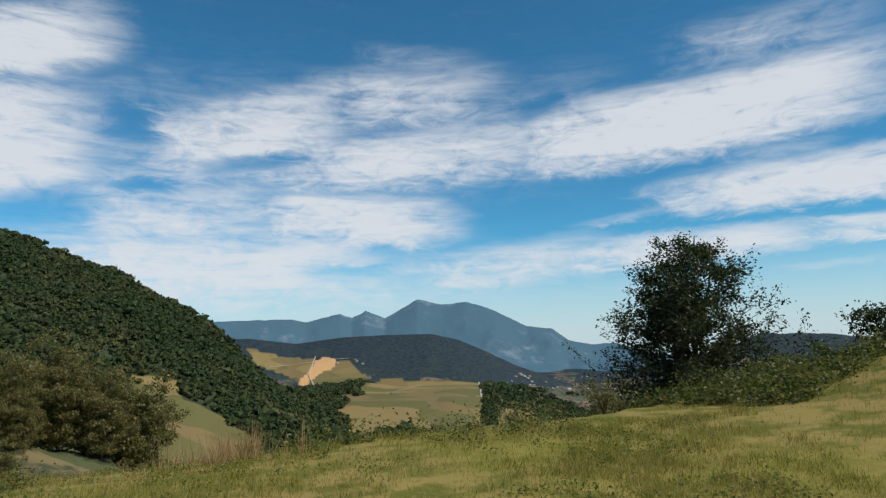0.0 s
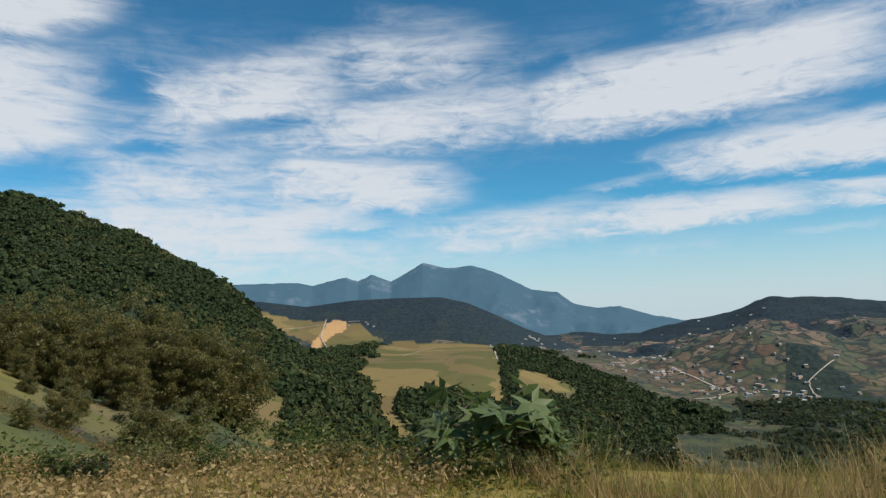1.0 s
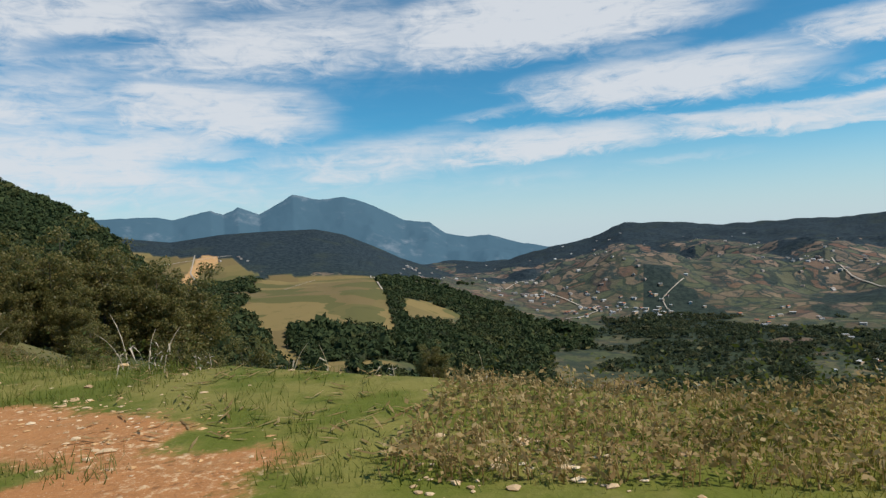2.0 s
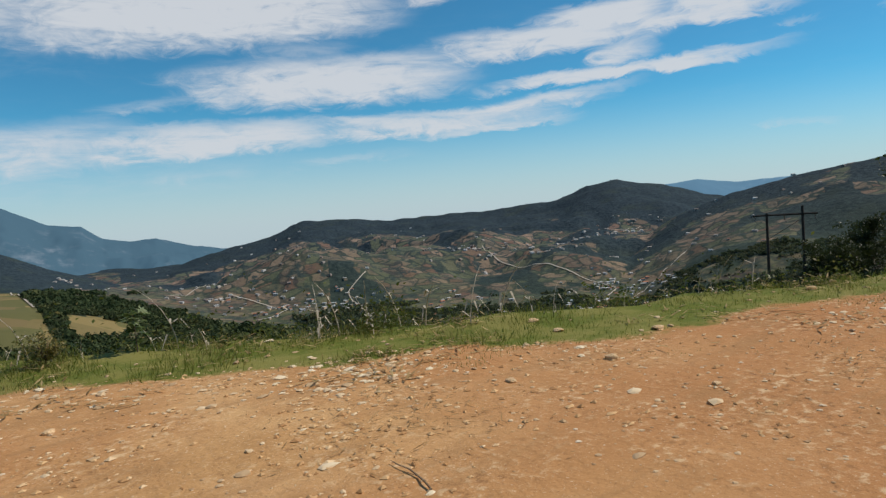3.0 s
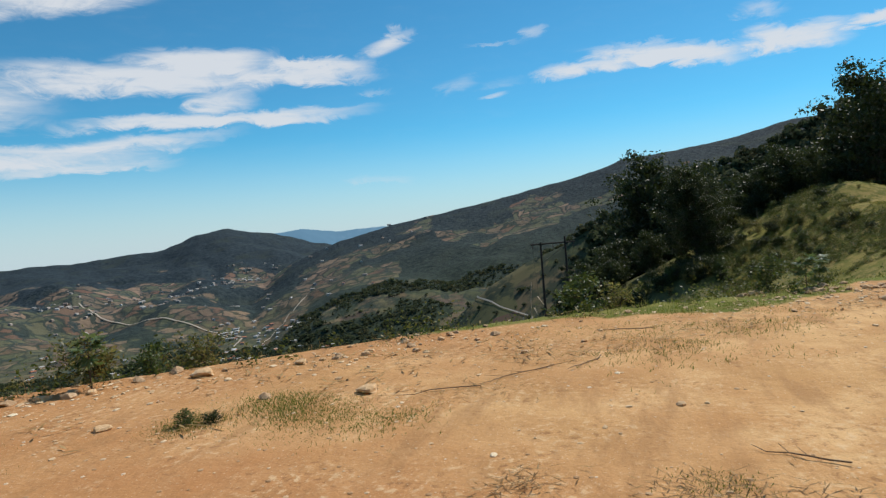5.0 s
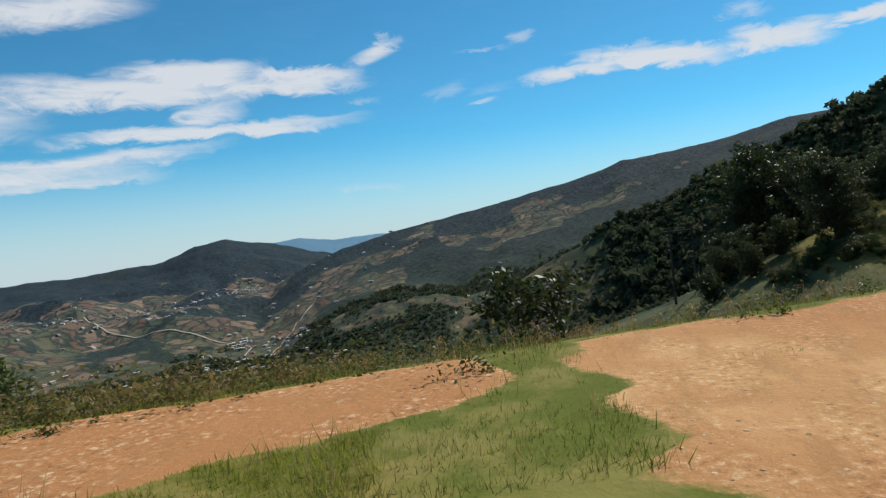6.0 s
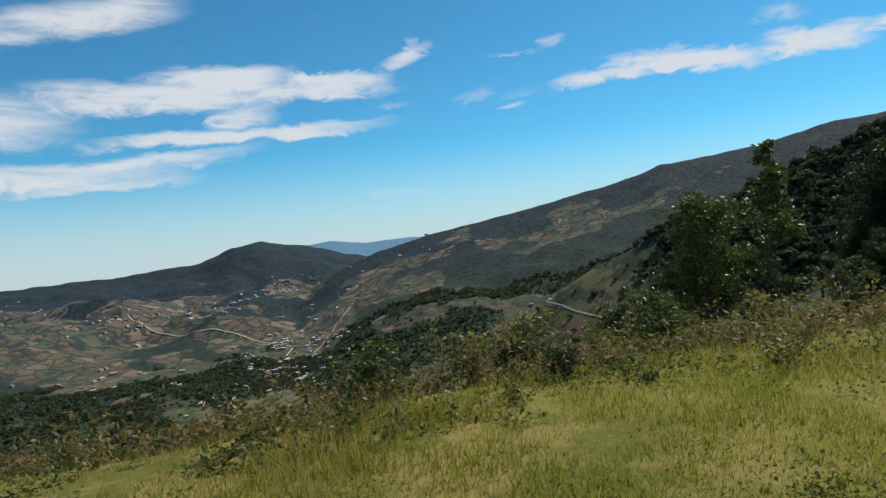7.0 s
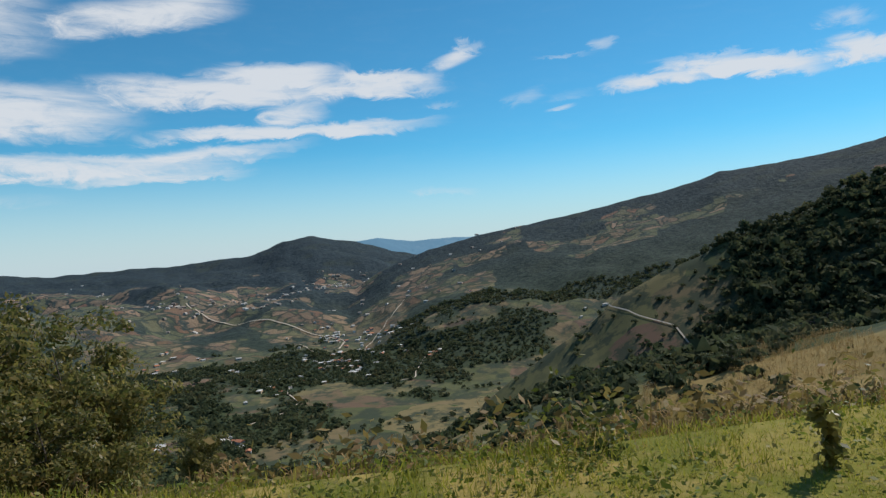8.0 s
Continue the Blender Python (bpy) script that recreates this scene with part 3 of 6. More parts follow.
def tube(bm, pts, radii, sides=6):
    """A tapered, bent round bar through pts."""
    rings = []
    for i, (p, r) in enumerate(zip(pts, radii)):
        d = (Vector(pts[min(i + 1, len(pts) - 1)]) - Vector(pts[max(i - 1, 0)])).normalized()
        a = d.orthogonal().normalized()
        b = d.cross(a)
        rings.append([bm.verts.new(Vector(p) + (a * math.cos(t) + b * math.sin(t)) * r)
                      for t in (2 * math.pi * k / sides for k in range(sides))])
    for q, s in zip(rings[:-1], rings[1:]):
        # match the turn of the next ring
        off = min(range(sides), key=lambda o: sum((q[k].co - s[(k + o) % sides].co).length for k in (0, sides // 2)))
        for k in range(sides):
            bm.faces.new((q[k], q[(k + 1) % sides], s[(k + 1 + off) % sides], s[(k + off) % sides]))
    bm.faces.new(rings[0][::-1])
    bm.faces.new(rings[-1])


def up(x, y):
    """Ground height at one place."""
    return float(land(np.array([float(x)]), np.array([float(y)]))[0])


RED_CUT = ((-103.9, 81.7, 0.3), (-102.6, 81.2, 0.8), (-101.2, 79.6, 1.1), (-100.3, 77.8, 1.3), (-98.6, 75.4, 1.5), (-96.5, 73.0, 1.5))


def bare_earth(x, y):
    """1 where the earth is bare: lane, lay-by, the red cut beyond the bend, the far quarry."""
    d = from_brink(x, y)
    lane_d, along = from_lane(x, y)
    strip = np.interp(along, (1.85, 2.1, 2.25, 2.6, 2.85, 3.2, 3.4, 3.55, 3.64, 3.75, 3.9, 4.1, 4.25, 4.4, 4.55, 4.7, 4.85, 5.9, 6.1),
                      (40, 1.6, 2.8, 2.2, 2.6, 3.1, 2.4, 3.6, 2.2, 0.6, 2.3, 2.9, 1.0, 1.7, 2.2, 0.8, -0.4, 0.0, 40))
    strip = strip + fbm(x, y, 2.6, 91, 3) * 1.0
    e = np.where((d < 3) & (d > -24), smooth(-d - strip, -0.6, 0.6), 0.0)
    for cx, cy, ra, rb in ((-53.0, 17.5, 0.7, 0.5), (-51.7, 17.4, 1.2, 0.5)):
        e = e * (1 - np.exp(-np.minimum(((x - cx) / ra) ** 4 + ((y - cy) / rb) ** 4, 20) + 0.8 * fbm(x, y, 0.8, 95, 3)))
    e = np.clip(e, 0, 1)
    # the red cut: a bent strip of earth from the lane's edge up over the brink
    red = np.full(np.shape(x), 9.0)
    for (ax, ay, ar), (bx, by, br) in zip(RED_CUT[:-1], RED_CUT[1:]):
        k = np.clip(((x - ax) * (bx - ax) + (y - ay) * (by - ay)) / ((bx - ax) ** 2 + (by - ay) ** 2), 0, 1)
        red = np.minimum(red, np.hypot(x - ax - k * (bx - ax), y - ay - k * (by - ay)) / (ar + (br - ar) * k))
    red = red + fbm(x, y, 0.9, 99, 3) * 0.25
    e = np.maximum(e, 1.2 * smooth(red, 1.25, 0.8))
    e = np.maximum(e, smooth(lane_d, 3.6, 2.4))
    quarry = np.hypot((x + 345) / 34, (y - 1800) / 130) + fbm(x, y, 40, 93, 3) * 0.8
    return np.maximum(e, smooth(quarry, 1.1, 0.8)), red


# ---- ground ----
cols = np.concatenate([np.arange(-62, 132, 0.26), np.arange(132, 298, 2.5)])
rings_ = np.concatenate([(0.02,), np.arange(0.8, 120, 0.8), 120 * 1.0185 ** np.arange(0, 206)])
rings_ = rings_[rings_ < 4950]
AZ, RR = np.meshgrid(np.radians(cols), rings_)
GX, GY = HUB[0] + RR * np.sin(AZ), HUB[1] + RR * np.cos(AZ)
GZ = land(GX, GY)
verts = np.stack([GX, GY, GZ], -1).reshape(-1, 3)
nr, nc = GX.shape
ia = np.arange(nr * nc).reshape(nr, nc)
nxt = np.roll(ia, -1, axis=1)
faces = np.stack([ia[:-1], nxt[:-1], nxt[1:], ia[1:]], -1).reshape(-1, 4)[:, ::-1]
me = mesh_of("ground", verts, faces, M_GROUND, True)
gx, gy = verts[:, 0].astype(float), verts[:, 1].astype(float)
g_az, g_r = polar(gx, gy)
g_d = from_brink(gx, gy)
g_lane, g_along = from_lane(gx, gy)
dirt, red = bare_earth(gx, gy)
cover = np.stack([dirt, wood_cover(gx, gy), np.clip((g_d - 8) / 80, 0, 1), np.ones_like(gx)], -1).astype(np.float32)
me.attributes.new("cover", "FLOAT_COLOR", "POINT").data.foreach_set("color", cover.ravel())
clay = np.maximum(smooth(red, 1.4, 0.9), np.interp(g_along, (1.7, 2.0, 2.3, 2.8, 3.4, 4.0, 4.5, 5.0, 5.9, 6.2), (0, 1.0, 0.95, 0.75, 0.5, 0.15, 0.2, 0.72, 0.72, 0))).astype(np.float32)
me.attributes.new("clay", "FLOAT", "POINT").data.foreach_set("value", clay)
tilled = smooth(g_az, -21, -17) * smooth(g_az, 10.5, 8.5) * smooth(g_r, 240, 420) * smooth(g_r, 1560, 1480) * smooth(wood_cover(gx, gy), 0.6, 0.2).astype(np.float32)
wob_x, wob_y = gx + fbm(gx, gy, 26, 121, 4) * 16, gy + fbm(gx, gy, 26, 127, 4) * 16


def around(v, lo, hi, soft=7.0):
    """1 between lo and hi, fading out over soft metres."""
    return smooth(v, lo - soft, lo + soft) * smooth(v, hi + soft, hi - soft)


upper_maize = around(wob_x, -112, -60) * around(wob_y, 56, 122) * smooth(g_d, 44, 26)
shoulder = around(wob_x, -60, 75, 10) * around(wob_y, 76, 124, 8) * smooth(g_d, 118, 90)
bare_hollow = around(wob_x, -88, -40) * around(wob_y, 55, 104) * smooth(g_d, 8, 16)
maize_land = np.maximum(upper_maize, shoulder) * (1 - bare_hollow) * smooth(g_d, 1, 6)
tilled = np.maximum(np.maximum(tilled, maize_land), (g_r > 380) & field_land(gx, gy)).astype(np.float32)
# 0 near, 1 far off: how much haze is painted into the ground
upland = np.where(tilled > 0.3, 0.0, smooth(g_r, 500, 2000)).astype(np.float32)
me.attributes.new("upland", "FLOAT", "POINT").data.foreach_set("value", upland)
lush = np.where((g_along > 1.9) & (g_along < 6.0) & (g_d > -12), 1.0, np.where(g_along >= 6.0, 0.15, 0.0)).astype(np.float32)
me.attributes.new("lush", "FLOAT", "POINT").data.foreach_set("value", lush)
me.attributes.new("tilled", "FLOAT", "POINT").data.foreach_set("value", tilled)
tagged(new("ground", me), "hillside of dry grass, bare earth and wooded slopes", "ground", kind="structure")


def far_range(name, line, crest, foot, mat, label, rough_amp):
    a = np.arange(line[0][0], line[-1][0], 0.12)
    rs = np.linspace(foot, crest + 250, 46)
    A_, R_ = np.meshgrid(a, rs)
    x, y = HUB[0] + R_ * np.sin(np.radians(A_)), HUB[1] + R_ * np.cos(np.radians(A_))
    z = ridge(A_, R_, -260.0, line, crest, foot, 0.9, 0.6)
    gully = np.abs(fbm(x, y, 520, 71, 5))
    z = z - gully * rough_amp * np.clip((crest - R_) / (crest - foot) * 2.2, 0.02, 1) + fbm(x, y, 60, 77, 3) * 5
    i0 = np.arange(z.size).reshape(z.shape)
    f = np.stack([i0[:-1, :-1], i0[1:, :-1], i0[1:, 1:], i0[:-1, 1:]], -1).reshape(-1, 4)[:, ::-1]
    ob = new(name, mesh_of(name, np.stack([x, y, z], -1).reshape(-1, 3), f, mat, True))
    return tagged(ob, label, "mountains", kind="structure")


far_range("backdrop_range", FAR_RANGE, 4300, 3300, M_RANGE, "distant mountain range with bare flanks, blue-grey with haze put into its glow", 170)
far_range("backdrop_hill", BLUE_HILL, 4600, 3900, M_BLUE, "far ridge beyond the saddle, pale blue with haze put into its glow", 80)


# ---- woods on the slopes ----
ICO_V = []
ph = (1 + 5 ** 0.5) / 2
for a, b in ((-1, ph), (1, ph), (-1, -ph), (1, -ph)):
    ICO_V += [(a, b, 0), (0, a, b), (b, 0, a)]
ICO_V = np.array(ICO_V, float) / math.hypot(1, ph)
ICO_F = np.array([(i, j, k) for i in range(12) for j in range(i + 1, 12) for k in range(j + 1, 12)
                  if max(np.linalg.norm(ICO_V[i] - ICO_V[j]), np.linalg.norm(ICO_V[j] - ICO_V[k]), np.linalg.norm(ICO_V[i] - ICO_V[k])) < 1.2])
for q in range(len(ICO_F)):
    i, j, k = ICO_F[q]
    if np.dot(np.cross(ICO_V[j] - ICO_V[i], ICO_V[k] - ICO_V[i]), ICO_V[i]) < 0:
        ICO_F[q] = (i, k, j)


OCT_V = np.array(((1, 0, 0), (0, 1, 0), (-1, 0, 0), (0, -1, 0), (0, 0, 1), (0, 0, -1)), float)
OCT_F = np.array(((0, 1, 4), (1, 2, 4), (2, 3, 4), (3, 0, 4), (1, 0, 5), (2, 1, 5), (3, 2, 5), (0, 3, 5)))


def blobs(centres, sizes, rng, jitter=0.32, plain=False):
    """Many small uneven clumps as arrays of vertices and triangles."""
    n = len(centres)
    ball, skin = (OCT_V, OCT_F) if plain else (ICO_V, ICO_F)
    v = ball[None] * (1 + rng.uniform(-jitter, jitter, (n, len(ball), 1)))
    t = rng.uniform(0, 6.28, n)
    c, s = np.cos(t)[:, None], np.sin(t)[:, None]
    v = np.stack([v[..., 0] * c - v[..., 1] * s, v[..., 0] * s + v[..., 1] * c, v[..., 2]], -1)
    v = v * sizes[:, None, :] + centres[:, None, :]
    f = skin[None] + len(ball) * np.arange(n)[:, None, None]
    return v.reshape(-1, 3), f.reshape(-1, 3)


def woods(name, az0, az1, r0, r1, spacing, height, width, cards, mat, label, seed, thick=0.5, loose=0.2):
    rng = np.random.default_rng(seed)
    n = int(radians(az1 - az0) * (r1 * r1 - r0 * r0) / 2 / spacing ** 2)
    a, r = rng.uniform(az0, az1, n), np.sqrt(rng.uniform(r0 * r0, r1 * r1, n))
    x, y = HUB[0] + r * np.sin(np.radians(a)), HUB[1] + r * np.cos(np.radians(a))
    west_r = np.interp(a, (-34, -14, 3), (1150, 900, 560))
    keep = ((a > -14) | (r < west_r * 1.04) | (r > 1500)) & (wood_cover(x, y) > rng.uniform(thick - loose, thick + loose, n)) & (from_brink(x, y) > 72)
    x, y = x[keep], y[keep]
    z, n = land(x, y), len(x)
    big = np.exp(rng.normal(0, 0.28, n)) * (1 + 0.35 * fbm(x, y, 70, 101, 3))
    h = height * rng.uniform(0.7, 1.2, n) * big
    # each tree: a dark core and sprays of foliage standing off it
    wd = width * rng.uniform(0.75, 1.25, n) * big
    half = np.stack([wd / 2, wd / 2, h * 0.5], -1)
    mid = np.stack([x, y, z + h * 0.5], -1)
    v, f = blobs(mid, half * 0.72, rng, 0.35, True)
    o = rng.normal(0, 1, (n, cards, 3))
    o[..., 2] = np.abs(o[..., 2]) * 0.9 - 0.25
    o /= np.linalg.norm(o, axis=2)[..., None]
    at = mid[:, None] + o * half[:, None] * rng.uniform(0.6, 1.12, (n, cards, 1))
    face = o + rng.normal(0, 0.4, (n, cards, 3))
    d = np.cross(face, rng.normal(0, 1, (n, cards, 3)))
    d /= np.linalg.norm(d, axis=2)[..., None]
    e = np.cross(face, d)
    e /= np.linalg.norm(e, axis=2)[..., None]
    L = (wd[:, None, None] * rng.uniform(0.16, 0.34, (n, cards, 1)))
    tri = np.stack([at + d * L, at - d * L * 0.6 + e * L * 0.8, at - d * L * 0.5 - e * L * 0.9], 2).reshape(-1, 3)
    f = np.vstack([f, len(v) + np.arange(len(tri)).reshape(-1, 3)])
    return tagged(new(name, mesh_of(name, np.vstack([v, tri]), f, mat)), label, "woodland", kind="stuff")


woods("west_hill_woods", -42, 4, 380, 1300, 5.4, 5.5, 6.6, 18, M_WOOD, "dense broadleaf woods over the steep hill", 1)
woods("near_spur_woods", 74, 116, 128, 330, 3.6, 4.4, 4.2, 26, M_WOOD_SPUR, "dense scrubby trees on the near spur", 9)
woods("spur_woods", 74, 116, 330, 780, 5.2, 6.0, 5.8, 24, M_WOOD_SPUR, "dark woods on the spur above the lane", 2)
woods("valley_woods", 4, 84, 230, 1250, 6.4, 3.4, 6.0, 10, M_WOOD_SPUR, "patches of trees between valley fields", 4, 0.62, 0.3)
woods("north_valley_woods", -14, 26, 330, 1500, 7.0, 6, 8.0, 16, M_WOOD, "tree belts round the tan fields", 5, 0.5, 0.3)
woods("hollow_scrub", 20, 78, 90, 330, 4.4, 2.6, 4.0, 24, M_WOOD_SPUR, "loose scrub in the hollow below the lane", 10, 0.0, 0.35)
woods("slope_scrub", 40, 100, 330, 700, 6.4, 3.0, 4.2, 14, M_WOOD_SPUR, "scattered scrub over the valley sides", 8, 0.25, 0.3)


# ---- trees and shrubs ----
def leaf_clumps(centres, radius, leaves, size, rng, narrow=0.5):
    """Leaves laid over the upper and outer sides of many rounded sprays."""
    n = len(centres)
    pick = rng.integers(0, n, leaves)
    o = rng.normal(0, 1, (leaves, 3))
    o[:, 2] = o[:, 2] * 0.8 + 0.35
    o /= np.linalg.norm(o, axis=1)[:, None]
    rad = (radius * rng.uniform(0.65, 1.35, n))[pick][:, None]
    pos = centres[pick] + o * rad * rng.uniform(0.55, 1.05, (leaves, 1)) * np.array((1, 1, 0.75))
    face = o + rng.normal(0, 0.45, (leaves, 3))
    d = np.cross(face, rng.normal(0, 1, (leaves, 3)))
    d /= np.linalg.norm(d, axis=1)[:, None]
    side = np.cross(face, d)
    side /= np.linalg.norm(side, axis=1)[:, None]
    L = size * rng.uniform(0.6, 1.3, (leaves, 1))
    v = np.stack([pos - d * L * 0.5, pos + side * L * narrow / 2, pos + d * L * 0.5, pos - side * L * narrow / 2], 1)
    return v.reshape(-1, 3), np.arange(4 * leaves).reshape(leaves, 4)


def leaf_quads(pos, size, rng, droop=0.3, narrow=0.45):
    """A leaf, four corners, at each place."""
    n = len(pos)
    d = rng.normal(0, 1, (n, 3))
    d[:, 2] = d[:, 2] * 0.6 - droop
    d /= np.linalg.norm(d, axis=1)[:, None]
    s = np.cross(d, rng.normal(0, 1, (n, 3)))
    s /= np.linalg.norm(s, axis=1)[:, None]
    L = size * rng.uniform(0.6, 1.3, (n, 1))
    v = np.stack([pos, pos + d * L * 0.5 + s * L * narrow / 2, pos + d * L, pos + d * L * 0.5 - s * L * narrow / 2], 1)
    return v.reshape(-1, 3), np.arange(4 * n).reshape(n, 4)


def make_tree(name, h, wide, bare, leaves, leaf, mat, label, category, seed, limbs=26, stems=1, spread=0.17, ragged=0.5, peak=0.0, group="", trunk_r=None, twigs=9, bare_twigs=True, dome=False, clump=0.0, cone_=False):
    """Trunk, limbs that fork into twigs, and a crown of single leaves hung on the twigs. bare: share of the height without leaves."""
    rng = np.random.default_rng(seed)
    root = thing(name, 0, 0, 0, label, category, group)
    bm = bmesh.new()
    hangs = []
    r0 = trunk_r or h * 0.016
    for s in range(stems):
        ang = rng.uniform(0, 6.28)
        lean = np.array((math.cos(ang), math.sin(ang))) * (0.13 * wide if stems > 1 else 0.05 * h)
        top = h * (0.93 if s == 0 else rng.uniform(0.6, 0.9))
        kn = [np.array((*(lean * t ** 1.4 + rng.normal(0, 0.012 * h, 2) * (t > 0)), top * t)) for t in np.linspace(0, 1, 7)]
        kn[0][2] -= 0.25
        tube(bm, kn, [r0 * (1 - 0.9 * t) / (1 if s == 0 else 1.3) + 0.006 for t in np.linspace(0, 1, 7)], 7)
        for k in range(limbs // stems):
            t = bare * 0.7 + (0.97 - bare * 0.7) * (k + rng.uniform(0, 1)) / (limbs // stems)
            base = np.array([np.interp(t, np.linspace(0, 1, 7), [q[i] for q in kn]) for i in range(3)])
            f = np.clip((t - bare * 0.6) / (1 - bare * 0.6), 0, 1)
            reach = wide / 2 * (math.sin(math.pi * min(f * 0.86 + 0.1, 1)) ** 0.7) * rng.uniform(1 - ragged, 1.1)
            if dome:
                reach = wide / 2 * math.sqrt(max(1 - ((f - 0.42) / 0.66) ** 2, 0.12)) * rng.uniform(1 - ragged, 1.05)
            if cone_:
                reach = wide / 2 * min(1.0, (1.06 - f) / 0.8) ** 0.6 * (0.72 + 0.28 * min(1.0, f / 0.2)) * rng.uniform(1 - ragged, 1.05)
            if peak and t > 1 - peak:
                reach *= 0.35
            g = rng.uniform(0, 6.28)
            rise = rng.uniform(0.1, 0.75) * reach
            tip = base + np.array((math.cos(g) * reach, math.sin(g) * reach, rise))
            mid = (base + tip) / 2 + rng.normal(0, 0.06, 3) * reach
            tube(bm, [base, mid, tip], [r0 * 0.34 * (1.05 - t) + 0.008, r0 * 0.2 * (1.05 - t) + 0.006, 0.004], 5)
            for q in range(twigs):
                p = base + (tip - base) * rng.uniform(0.25, 1.0)
                e = p + np.clip(rng.normal(0, 1, 3), -1.4, 1.4) * reach * 0.17 + np.array((0, 0, reach * 0.10))
                if bare_twigs:
                    tube(bm, [p, e], [0.010, 0.003], 3)
                hangs += [(p, e)]
    part("trunk", bm, M_BARK, root)
    a, b = np.array([q[0] for q in hangs]), np.array([q[1] for q in hangs])
    pick = rng.integers(0, len(hangs), leaves)
    k = rng.uniform(0.05, 1.05, (leaves, 1))
    pos = a[pick] * (1 - k) + b[pick] * k + np.clip(rng.normal(0, spread * wide * 0.1, (leaves, 3)), -spread * wide * 0.2, spread * wide * 0.2) * np.array((1, 1, 0.8))
    pos[:, 2] = np.maximum(pos[:, 2], h * bare * 0.5 + 0.02)
    if clump:
        centres = (a + (b - a) * rng.uniform(0.3, 1.0, (len(a), 1)))[rng.permutation(len(a))[:max(len(a) // 2, 12)]]
        centres[:, 2] = np.maximum(centres[:, 2], h * bare * 0.5 + clump * 0.5)
        v, f = leaf_clumps(centres, clump, leaves, leaf, rng)
    else:
        v, f = leaf_quads(pos, leaf, rng)
    part_mesh("crown", mesh_of("crown", v, f, mat), root)
    return root


def stand(ob, x, y, turn=0.0, size=1.0, sink=0.05):
    ob.matrix_basis = pose(x, y, up(x, y) - sink, 0, 0, turn) @ Matrix.Diagonal((size, size, size, 1))
    return ob


def again(ob, x, y, turn=0.0, size=1.0, sink=0.05):
    """Another of the same, elsewhere."""
    c = copy_thing(ob, Matrix())
    return stand(c, x, y, turn, size, sink)


brink_tree = stand(make_tree("tree", 12.0, 10.4, 0.03, 60000, 0.17, M_LEAF_DARK, "dark small-leaved bushy tree on the brink of the meadow", "tree", 11, 150, 5, 0.16, 0.38, cone_=True), 14.0, 37.0, 0, (8.9 - up(14, 37)) / 12)
thicket_tree = stand(make_tree("tree", 12.0, 10.4, 0.05, 16000, 0.36, M_LEAF_DARK, "dark bushy tree in the thicket by the mound", "tree", 19, 80, 4, 0.3, 0.45, bare_twigs=False, dome=True, clump=1.1), 29, 21)
for x, y, t, s in ((27, 26, 200, 0.85), (33, 24, 310, 0.95), (31, 17, 120, 0.8), (38, 13, 20, 0.95), (36, 6, 80, 1.95), (44, 10, 150, 1.5), (46, 26, 40, 1.0), (42, -2, 230, 1.5), (40, 38, 60, 0.9), (52, 42, 130, 1.1), (60, 34, 200, 1.2), (46, 50, 300, 0.9), (66, 46, 20, 1.1), (56, 24, 90, 1.2), (16, 50, 10, 0.55), (20, 44, 100, 0.6), (24, 50, 210, 0.7), (13, 57, 300, 0.5), (19, 54, 50, 0.6)):
    again(thicket_tree, x, y, t, s, 0.3)

for x, y, t, top in ((47.0, 40.3, 70, 12.9), (38.2, 36.5, 190, 9.6), (41.0, 32.6, 300, 7.4), (46.0, 44.0, 20, 9.0)):
    again(thicket_tree, x, y, t, (top - up(x, y)) / 12, 0.3)

oak = make_tree("tree", 17, 14, 0.06, 22000, 0.46, M_LEAF_RUST, "broad tree with rusty green leaves below the field", "tree", 12, 110, 3, 0.24, 0.3, twigs=5, group="trees below the field", bare_twigs=False, dome=True, clump=1.25)
stand(oak, -83, 161, 0, (-4.5 - up(-83, 161)) / 17)
for x, y, t, top in ((-92, 158, 40, -2.0), (-101, 155, 200, 1.0), (-112, 152, 310, 5.0), (-90, 170, 150, 1.0), (-80, 173, 260, -4.0), (-104, 168, 10, 6.0),
                     (-121, 162, 75, 7.0), (-126, 154, 140, 6.0), (-95, 147, 20, -6.5), (-14, 212, 60, -34.4), (-72, 84, 0, -6.0), (-64, 90, 130, -9.0), (-80, 80, 90, -4.5), (-57, 84, 10, -9.0), (-106, 146, 110, -3.0), (-112, 138, 30, -4.0), (-86, 100, 120, -6.0), (-78, 100, 220, -9.0), (-68, 71, 320, -6.5), (-122, 142, 170, -2.0), (-118, 133, 250, -6.0), (-128, 136, 80, -3.0), (-116, 148, 240, -1.0)):
    again(oak, x, y, t, max(top - up(x, y), 3.0) / 17, 0.5)

young = stand(make_tree("tree", 5.6, 3.6, 0.30, 12000, 0.15, M_LEAF, "young broad-crowned tree below the meadow's edge", "tree", 13, 40, 1, 0.4, 0.3, trunk_r=0.08, dome=True, clump=0.42), -96.6, 89.9, 0, (2.43 - up(-96.6, 89.9)) / 5.6)
mast = stand(make_tree("tree", 5.4, 1.8, 0.18, 3600, 0.13, M_LEAF, "slender young tree with a thin tall leader", "tree", 14, 44, 1, 0.3, 0.35, trunk_r=0.05, cone_=True, twigs=6), -98.7, 88.7, 0, (3.81 - up(-98.7, 88.7)) / 5.4)
